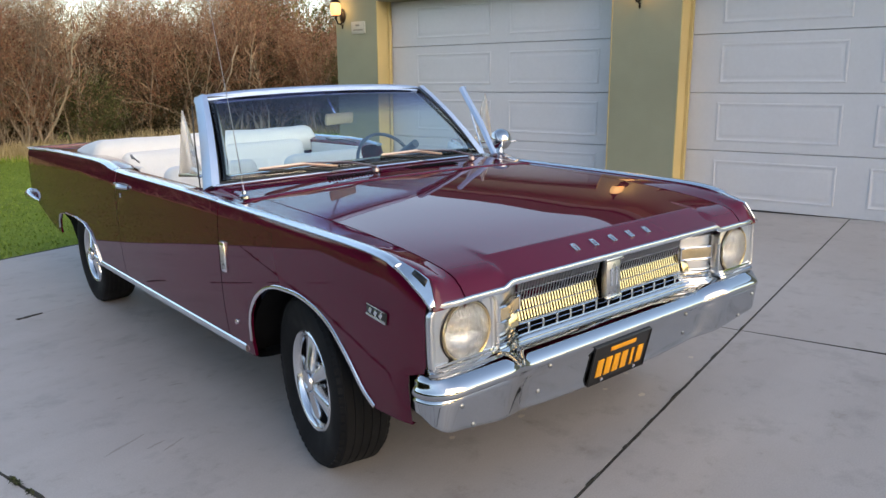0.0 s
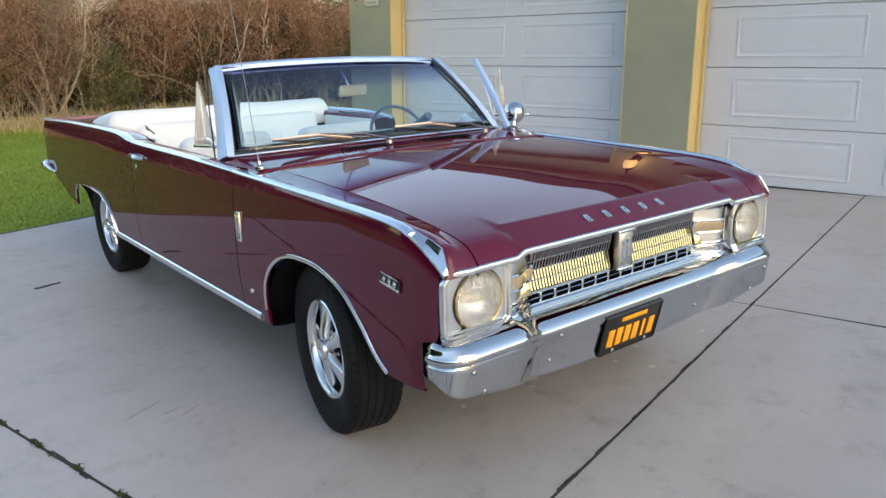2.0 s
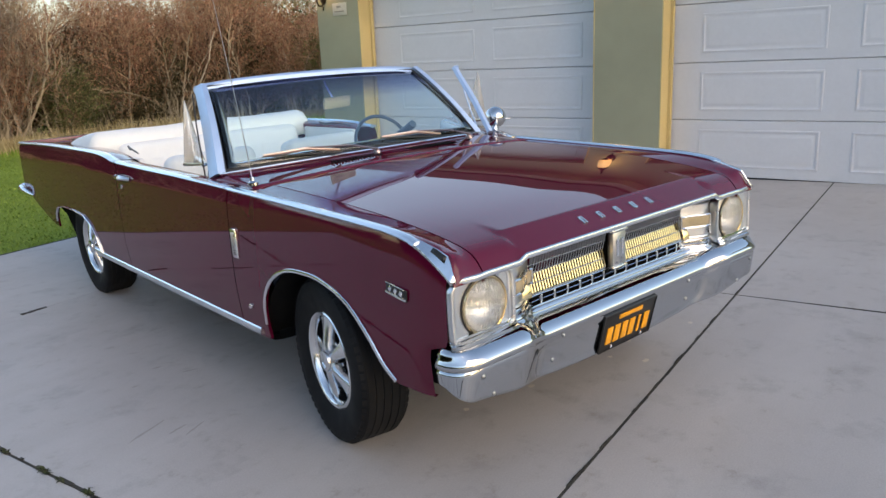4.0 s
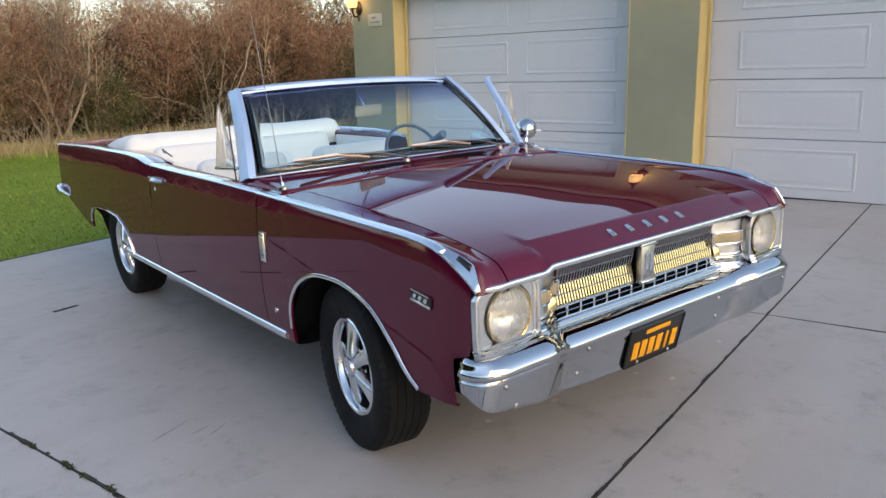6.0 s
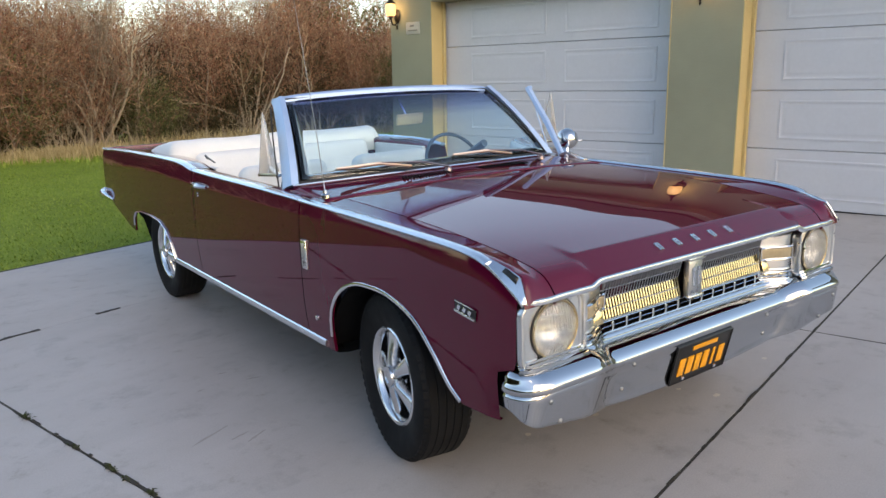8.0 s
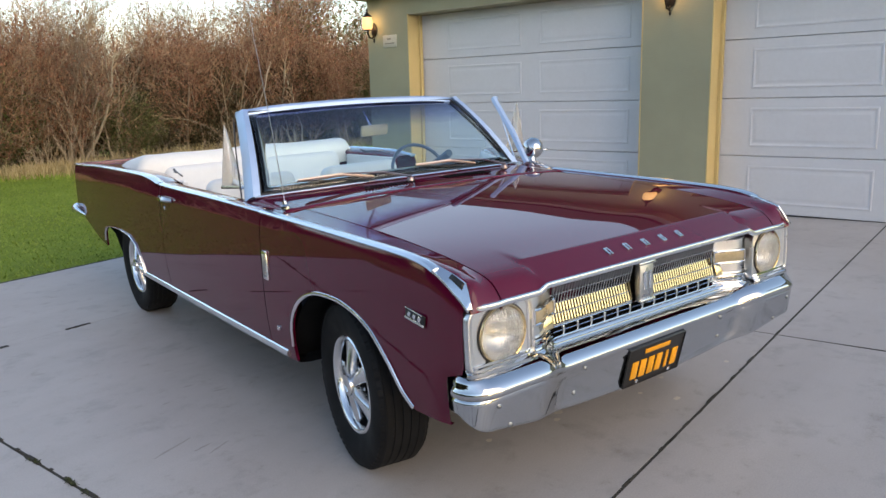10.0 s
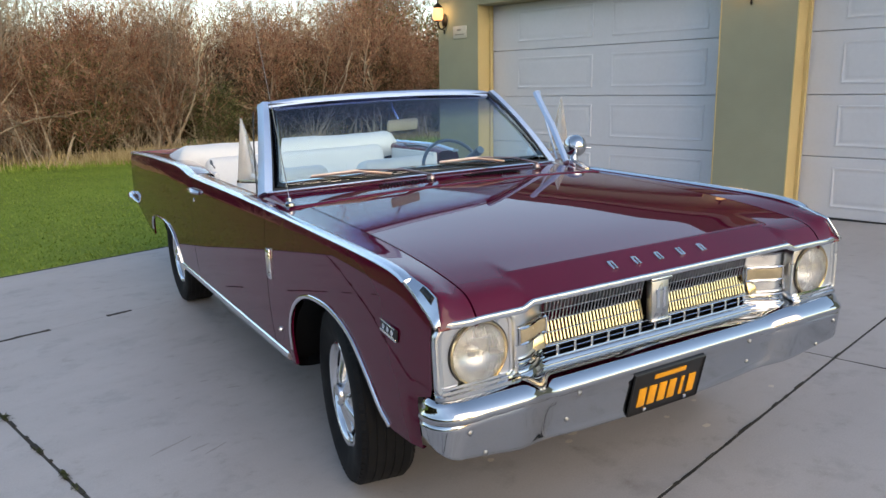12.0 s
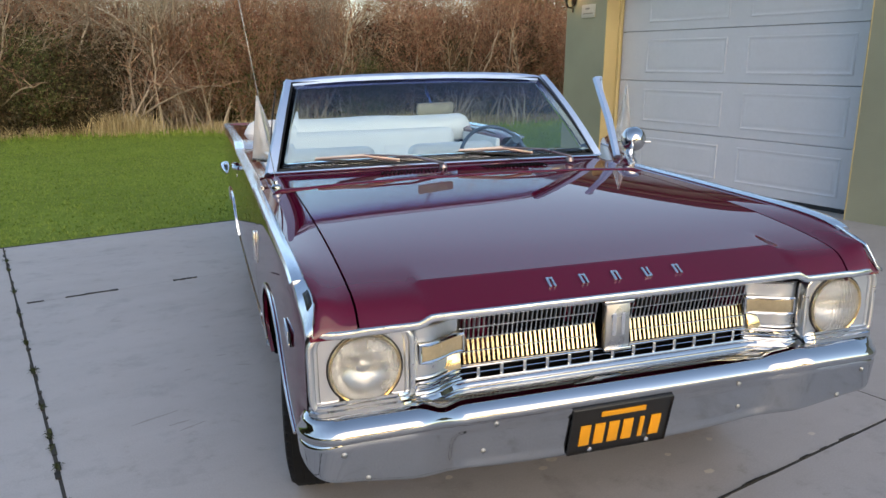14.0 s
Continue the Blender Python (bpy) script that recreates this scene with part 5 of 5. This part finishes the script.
    for s in (-1, 1):
        bm = lathe([(0.0, 0.008), (0.005, 0.007), (0.008, 0.0005)], lean @ pose(s * 0.088, -0.004, -0.060, 0, 0, -90), 10)
        part("plate_bolt", bm, STAINLESS, plate)
    return bumper


def front_depth(x):
    """Plan of the front panel: the grille lies back, the lamp ends come forward."""
    a = abs(x)
    return -0.652 - 0.048 * smoothstep(0.43, 0.545, a)


def build_headlight(sx):
    cx, cz, y = sx * 0.695, 0.661, -0.722
    bez = bmesh.new()
    n = 64
    x0, x1, z0, z1 = 0.573, 0.832, 0.566, 0.752  # the surround's edges

    def rect(a, ix, iz):
        """A point of a round-cornered rectangle, drawn in by ix and iz."""
        hx, hz = (x1 - x0) / 2 - ix, (z1 - z0) / 2 - iz
        dx, dz = math.cos(a), math.sin(a)
        r = (abs(dx / hx) ** 9 + abs(dz / hz) ** 9) ** (-1 / 9)
        return (x0 + x1) / 2 + dx * r, (z0 + z1) / 2 + dz * r

    rows = []
    for ix, iz, yy in ((0.002, 0.001, -0.690), (0.0, 0.0, -0.728), (0.003, 0.001, -0.736), (0.009, 0.002, -0.737), (0.014, 0.003, -0.735), (0.017, 0.004, -0.729), (0.024, 0.004, -0.728), (0.027, 0.004, -0.725), (0.034, 0.004, -0.725)):
        row = []
        for k in range(n):
            px, pz = rect(2 * math.pi * (k + 0.5) / n, ix, iz)
            row.append(Vector((sx * px, yy, pz)))
        rows.append(row)
    for r, yy in ((0.0900, -0.724), (0.0890, -0.727), (0.0875, -0.726), (0.0870, -0.705)):
        row = []
        for k in range(n):
            px, pz = rect(2 * math.pi * (k + 0.5) / n, 0, 0)
            a = math.atan2(pz - cz, px - 0.695)
            row.append(Vector((sx * (0.695 + r * math.cos(a)), yy, cz + r * math.sin(a))))
        rows.append(row)
    loft(rows, bez, closed=True)
    bezel = part("headlight_bezel", bez, BEZEL, CAR, "bright pressed headlight surround", smooth=30)
    # the stepped shelf under the lamp
    rows = []
    for x, back in [(v, 0.0) for v in span(0.578, 0.800, 6)] + [(0.814, 0.003), (0.823, 0.010), (0.828, 0.020)]:
        rows.append([Vector((sx * (x + (d if back > 0.01 else 0.0) * 0.25), -0.728 - d + back, z)) for d, z in ((0.0, 0.590), (0.006, 0.588), (0.007, 0.582), (0.013, 0.580), (0.014, 0.573), (0.020, 0.570), (0.021, 0.562), (0.004, 0.558))])
    part("shelf", loft(rows), CHROME, bezel, "stepped bright shelf under the lamp", smooth=25, solid=0.003)
    ring = lathe([(0.0, 0.0875), (0.006, 0.0885), (0.010, 0.0865), (0.009, 0.083), (0.0, 0.082)], pose(cx, y - 0.002, cz, 0, 0, -90), 40)
    lamp = part("headlight", ring, SUNSET_TINT, CAR, "round sealed-beam headlight")
    part("lamp_gasket", lathe([(0.0, 0.0885), (0.005, 0.0900), (0.004, 0.0925), (-0.004, 0.0925)], pose(cx, y - 0.002, cz, 0, 0, -90), 40), BLACK, lamp)
    part("reflector", lathe([(0.002, 0.084), (-0.03, 0.072), (-0.05, 0.045), (-0.058, 0.0005)], pose(cx, y, cz, 0, 0, -90), 36), REFLECTOR, lamp)
    lens = lathe([(0.003, 0.084), (0.012, 0.078), (0.022, 0.055), (0.027, 0.025), (0.028, 0.0005), (0.024, 0.0005), (0.023, 0.025), (0.018, 0.055), (0.008, 0.077), (0.001, 0.083)], pose(cx, y, cz, 0, 0, -90), 40)
    glass = part("lens", lens, LENS, lamp, "ribbed glass lens")
    glass.visible_shadow = False
    part("bulb_shield", lathe([(0, 0.018), (0.008, 0.016), (0.012, 0.008), (0.012, 0.0005)], pose(cx, y + 0.03, cz - 0.005, 0, 0, -90), 16), REFLECTOR, lamp)
    return lamp


def build_grille():
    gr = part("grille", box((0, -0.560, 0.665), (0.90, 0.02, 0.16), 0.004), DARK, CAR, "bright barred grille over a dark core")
    for sx in (-1, 1):
        part("core_support", box((sx * 0.385, -0.60, 0.67), (0.075, 0.05, 0.14), 0.004), PAINT, gr)
        part("core_support", box((sx * 0.10, -0.585, 0.70), (0.03, 0.03, 0.07), 0.004), PAINT, gr)
    mid_z, top_z, low_z = 0.673, 0.738, 0.609
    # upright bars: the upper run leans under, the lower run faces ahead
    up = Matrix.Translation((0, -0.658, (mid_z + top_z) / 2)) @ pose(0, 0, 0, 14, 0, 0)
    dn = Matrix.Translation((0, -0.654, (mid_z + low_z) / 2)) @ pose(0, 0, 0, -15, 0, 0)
    meshes = []
    for m, h in ((up, top_z - mid_z), (dn, mid_z - low_z)):
        bm = box((0, 0, 0), (0.0042 if m is up else 0.0084, 0.010, h * 1.01), 0.0014, segments=1)
        bm.transform(m)
        me = bpy.data.meshes.new("grille_bar")
        bm.to_mesh(me)
        bm.free()
        # darker metal above, gold below: what each run reflects is coloured in
        me.materials.append(SATIN if m is up else SUNSET_TINT)
        meshes.append(me)
    pitch = 0.0134
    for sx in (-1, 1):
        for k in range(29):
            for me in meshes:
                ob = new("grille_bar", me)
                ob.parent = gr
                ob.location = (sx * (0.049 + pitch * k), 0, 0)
        for z, y in ((top_z - 0.001, -0.668), (top_z - 0.033, -0.657), (mid_z, -0.648), (mid_z - 0.032, -0.656), (low_z, -0.666)):
            part("cross_bar", box((sx * 0.245, y, z), (0.385, 0.008, 0.0045), 0.001, segments=1), CHROME, gr)
    badge = part("grille_badge", box((0.003, -0.676, 0.672), (0.074, 0.026, 0.132), 0.005), SATIN, gr, "satin upright centre badge")
    part("badge_cap", box((0.003, -0.684, 0.738), (0.092, 0.022, 0.012), 0.004), CHROME, gr)
    part("badge_foot", box((0.003, -0.684, 0.606), (0.084, 0.022, 0.010), 0.004), CHROME, gr)
    bm = bmesh.new()
    add_box(bm, (-0.010, -0.690, 0.676), (0.012, 0.006, 0.062), 0.001)
    add_box(bm, (0.017, -0.690, 0.676), (0.010, 0.006, 0.062), 0.001)
    part("badge_mark", bm, STAINLESS, gr, "raised shapes", smooth=0)
    # lower slots with teeth
    part("slot_back", box((0, -0.625, 0.585), (0.86, 0.02, 0.045)), DARK, gr)
    for z, h, f in ((0.602, 0.0032, 0.0), (0.5865, 0.0022, 0.004), (0.571, 0.0032, 0.010)):
        pts = [(x, front_depth(x) - 0.012 - f, z - 0.004 * smoothstep(0.40, 0.56, abs(x))) for x in span(-0.56, 0.56, 61)]
        part("slot_bar", trim_strip(pts, 0.005, h), CHROME, gr)
    for k in range(13):
        x = -0.39 + 0.065 * k
        part("tooth", box((x, -0.665, 0.586), (0.010, 0.016, 0.030), 0.002), CHROME, gr)
    # recessed bright ends that carry the parking lamps
    for sx in (-1, 1):
        rows = []
        for x in span(0.432, 0.570, 12):
            y = front_depth(x)
            rows.append([Vector((sx * x, y + 0.02, 0.748)), Vector((sx * x, y - 0.006, 0.742)), Vector((sx * x, y, 0.735)), Vector((sx * x, y, 0.61)), Vector((sx * x, y - 0.008, 0.604))])
        # added plate: a sunset gleam under the lamp, given as gold metal
        plate = box((0, 0, 0), (0.058, 0.006, 0.046), 0.002, pose(0, 0, 0, -15, 0, 0))
        plate.transform(Matrix.Translation((sx * 0.466, -0.668, 0.625)))
        part("gleam_plate", plate, SUNSET_TINT, gr, "added gold plate for the gleam under the parking lamp")
        part("grille_end", loft(rows), BEZEL, gr, "bright curved grille end", solid=0.004)
        rows = []
        for x in span(0.425, 0.578, 12):
            y = front_depth(x)
            rows.append([Vector((sx * x, y - d, z)) for d, z in ((0.0, 0.600), (0.010, 0.597), (0.004, 0.592), (0.014, 0.585), (0.008, 0.577), (0.020, 0.568))])
        part("end_moulding", loft(rows), CHROME, gr, "stepped bright moulding", smooth=50, solid=0.003)
        rows = []
        for x in span(0.428, 0.556, 12):
            y = front_depth(x) - 0.012
            rows.append([Vector((sx * x, y + 0.010, 0.695)), Vector((sx * x, y, 0.692)), Vector((sx * x, y - 0.004, 0.673)), Vector((sx * x, y, 0.653)), Vector((sx * x, y + 0.010, 0.650))])
        lamp = part("parking_lamp", loft(rows), PARK_LENS, CAR, "amber-tinted parking lamp lens", solid=0.003)
        lamp.visible_shadow = False
        loop = [r[1] + Vector((0, -0.003, 0.003)) for r in rows] + [rows[-1][2]] + [r[3] + Vector((0, -0.003, -0.003)) for r in reversed(rows)] + [rows[0][2]]
        part("lamp_frame", tube(loop + [loop[0]], 0.0045, 6), CHROME, lamp, "bright lamp frame")
    # bright lower panel above the bumper
    rows = []
    for x in span(-0.815, 0.815, 81):
        a = abs(x)
        y = front_depth(x) - 0.020 if a < 0.57 else -0.722
        y = y - 0.0 if a < 0.55 else min(y, -0.716)
        drop = 0.0
        rows.append([Vector((x, y + 0.02, 0.570)), Vector((x, y - 0.004, 0.566)), Vector((x, y - 0.010, 0.556)), Vector((x, y - 0.004, 0.550)), Vector((x, y - 0.012, 0.545)), Vector((x, y - 0.014, 0.535)), Vector((x, y + 0.01, 0.522))])
    part("lower_moulding", loft(rows), CHROME, CAR, "bright moulding above the bumper", smooth=50, solid=0.003)
    return gr


build_front_bumper()
for sx in (-1, 1):
    build_headlight(sx)
build_grille()


# ---- inside of the car and its tail ----
def build_tub():
    rows = []
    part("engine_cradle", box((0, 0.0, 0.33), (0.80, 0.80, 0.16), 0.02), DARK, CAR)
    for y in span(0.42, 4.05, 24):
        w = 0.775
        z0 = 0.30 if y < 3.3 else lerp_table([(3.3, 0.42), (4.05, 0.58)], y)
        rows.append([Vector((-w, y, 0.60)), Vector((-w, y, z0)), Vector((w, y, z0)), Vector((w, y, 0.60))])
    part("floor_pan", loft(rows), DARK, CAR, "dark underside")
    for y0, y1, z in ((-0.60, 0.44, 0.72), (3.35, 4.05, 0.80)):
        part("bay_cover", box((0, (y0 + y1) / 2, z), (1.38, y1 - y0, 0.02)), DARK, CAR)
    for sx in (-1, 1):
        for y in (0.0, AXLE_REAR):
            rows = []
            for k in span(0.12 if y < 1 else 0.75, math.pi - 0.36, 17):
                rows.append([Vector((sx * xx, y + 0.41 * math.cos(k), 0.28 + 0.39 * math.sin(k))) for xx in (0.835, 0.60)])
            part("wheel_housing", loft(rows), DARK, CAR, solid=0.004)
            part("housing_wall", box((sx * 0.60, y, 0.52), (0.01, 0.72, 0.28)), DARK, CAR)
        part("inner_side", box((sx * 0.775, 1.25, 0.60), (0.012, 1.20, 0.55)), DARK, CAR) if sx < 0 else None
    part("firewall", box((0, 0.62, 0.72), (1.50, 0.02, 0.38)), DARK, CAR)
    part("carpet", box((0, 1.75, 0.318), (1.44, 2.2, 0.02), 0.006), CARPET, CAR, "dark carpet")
    # widened dark box stands in for the shade behind the bumper ends
    part("valance_shade", box((0, -0.60, 0.47), (1.58, 0.06, 0.14), 0.01), DARK, CAR)


def build_seat(x, y, w, label, top=0.925):
    seat = part("seat", box((x, y, 0.52), (w, 0.50, 0.18), 0.06, segments=4), VINYL, CAR, label)
    h = top - 0.52
    back = box((0, 0, 0), (w, 0.15, h), 0.055, pose(0, 0, 0, -14, 0, 0), 4)
    back.transform(Matrix.Translation((x, y + 0.27, 0.52 + h / 2)))
    part("backrest", back, VINYL, seat)
    for k in range(5):
        rib = box((0, 0, 0), (w * 0.13, 0.02, h * 0.62), 0.008, pose(0, 0, 0, -14, 0, 0), 2)
        rib.transform(Matrix.Translation((x + (k - 2) * w * 0.155, y + 0.195, 0.50 + h / 2)))
        part("pleat", rib, VINYL, seat)
    return seat


def build_boot():
    """The folded soft top under its white cover."""
    rows = []
    for y in span(2.60, 3.22, 19):
        s = (y - 2.60) / 0.62
        crown = 1.034 - 0.072 * s**1.5 - 0.05 * max(0, 1 - s / 0.07) ** 2
        w = 0.772 - 0.015 * s
        row = []
        for k in span(-1, 1, 41):
            a = abs(k)
            z = crown - 0.085 * max(0, (a - 0.90) / 0.1) ** 2 + 0.007 * math.sin(7 * k + 4 * s) * (1 - a) + 0.007 * noise.noise((k * 6, y * 7, 0))
            row.append(Vector((w * k, y, z)))
        rows.append([row[0] - Vector((0, 0, 0.10))] + row + [row[-1] - Vector((0, 0, 0.10))])
    rows.insert(0, [p + Vector((0, -0.02, -0.12)) for p in rows[0]])
    part("boot_cover", loft(rows), VINYL, CAR, "white vinyl cover over the folded top", smooth=60, solid=0.004)


def build_cabin():
    build_tub()
    rows = []
    for x in span(-0.735, 0.735, 31):
        y0 = shield_base(x) + 0.055
        hump = 0.018 * smoothstep(0.12, 0.20, x) * (1 - smoothstep(0.54, 0.62, x))
        rows.append([Vector((x, y0, 0.935)), Vector((x, y0 + 0.05, 0.938)), Vector((x, 0.95, 0.938 + hump)), Vector((x, 1.00, 0.925 + hump)), Vector((x, 1.01, 0.89)), Vector((x, 0.985, 0.80)), Vector((x, 0.95, 0.62))])
    dash = part("dashboard", loft(rows), BLUE_DASH, CAR, "dark blue padded dashboard", solid=0.006)
    part("dash_trim", trim_strip([(x, 1.012, 0.875) for x in span(-0.72, 0.72, 9)], 0.006, 0.010), CHROME, dash)
    part("speaker_grille", box((0.16, 0.86, 0.945), (0.12, 0.09, 0.012), 0.004), BLACK, dash)
    part("instrument_cluster", box((0.37, 1.005, 0.90), (0.36, 0.03, 0.10), 0.012), BLACK, dash)
    # steering wheel
    axis = pose(0.380, 1.175, 0.885, -26, 0, 0)
    ring = [axis @ Vector((0.182 * math.cos(a), 0.0, 0.182 * math.sin(a))) for a in span(0, 2 * math.pi, 49)]
    sw = part("steering_wheel", tube(ring, 0.0095, 8), BLUE_DASH, CAR, "dark blue thin-rimmed steering wheel")
    part("horn_ring", tube([axis @ Vector((0.10 * math.cos(a), 0.006, 0.10 * math.sin(a))) for a in span(math.pi, 2 * math.pi, 21)], 0.005, 6), CHROME, sw, "chrome half horn ring")
    part("hub", lathe([(0.05, 0.035), (0.0, 0.042), (-0.02, 0.034), (-0.026, 0.0005)], axis @ pose(0, 0, 0, 0, 0, 90) @ Matrix.Diagonal((-1, 1, 1, 1)), 20), CHROME, sw)
    for s in (-1, 1):
        part("spoke", tube([axis @ Vector((s * 0.03, 0, 0)), axis @ Vector((s * 0.178, 0, 0.012))], [0.014, 0.009], 6, flat=0.5), BLUE_DASH, sw)
    part("column", tube([axis @ Vector((0, 0.0, 0)), axis @ Vector((0, -0.30, 0.0))], 0.021, 10), BLUE_DASH, sw)
    build_seat(-0.36, 1.52, 0.52, "white vinyl passenger bucket seat")
    build_seat(0.36, 1.52, 0.52, "white vinyl driver's bucket seat")
    build_seat(0.0, 2.28, 1.24, "white vinyl rear bench seat", 0.955)
    for s in (-1, 1):
        part("rear_side_trim", box((s * 0.70, 2.25, 0.70), (0.03, 0.62, 0.44), 0.01), VINYL, CAR, "white vinyl rear side trim")
        part("belt_buckle", tube([(s * 0.70, 1.98, 0.945), (s * 0.68, 2.14, 0.958), (s * 0.66, 2.22, 0.95), (s * 0.65, 2.28, 0.962)], [0.004, 0.005, 0.009, 0.006], 6), BLACK, CAR)
    build_boot()
    rows = []
    for y in span(3.20, 4.09, 14):
        s = (y - 3.20) / 0.89
        rows.append([Vector((x, y, 0.928 - 0.016 * s + 0.006 * (1 - (x / 0.62) ** 2))) for x in span(-0.63, 0.63, 17)])
    part("trunk_lid", loft(rows), PAINT, CAR, solid=0.006)
    part("tail_panel", box((0, 4.07, 0.76), (1.66, 0.03, 0.34), 0.01), PAINT, CAR)
    half = [(0.868, 3.86, 0.548, 0.006), (0.884, 3.93, 0.560, 0.012), (0.896, 4.02, 0.572, 0.019), (0.897, 4.09, 0.577, 0.023), (0.872, 4.15, 0.577, 0.024), (0.78, 4.18, 0.577, 0.024), (0.5, 4.195, 0.577, 0.024), (0.0, 4.20, 0.577, 0.024)]
    loop = [((-x, y, z), r) for x, y, z, r in half] + [((x, y, z), r) for x, y, z, r in reversed(half[:-1])]
    part("rear_bumper", tube([p for p, _ in loop], [r for _, r in loop], 12, flat=1.6), BRIGHT, CAR, "chrome rear bumper", smooth=60)
    for s in (-1, 1):
        part("tail_lamp", box((s * 0.66, 4.092, 0.78), (0.26, 0.02, 0.10), 0.01), RED_LENS, CAR, "red tail lamp")


build_cabin()
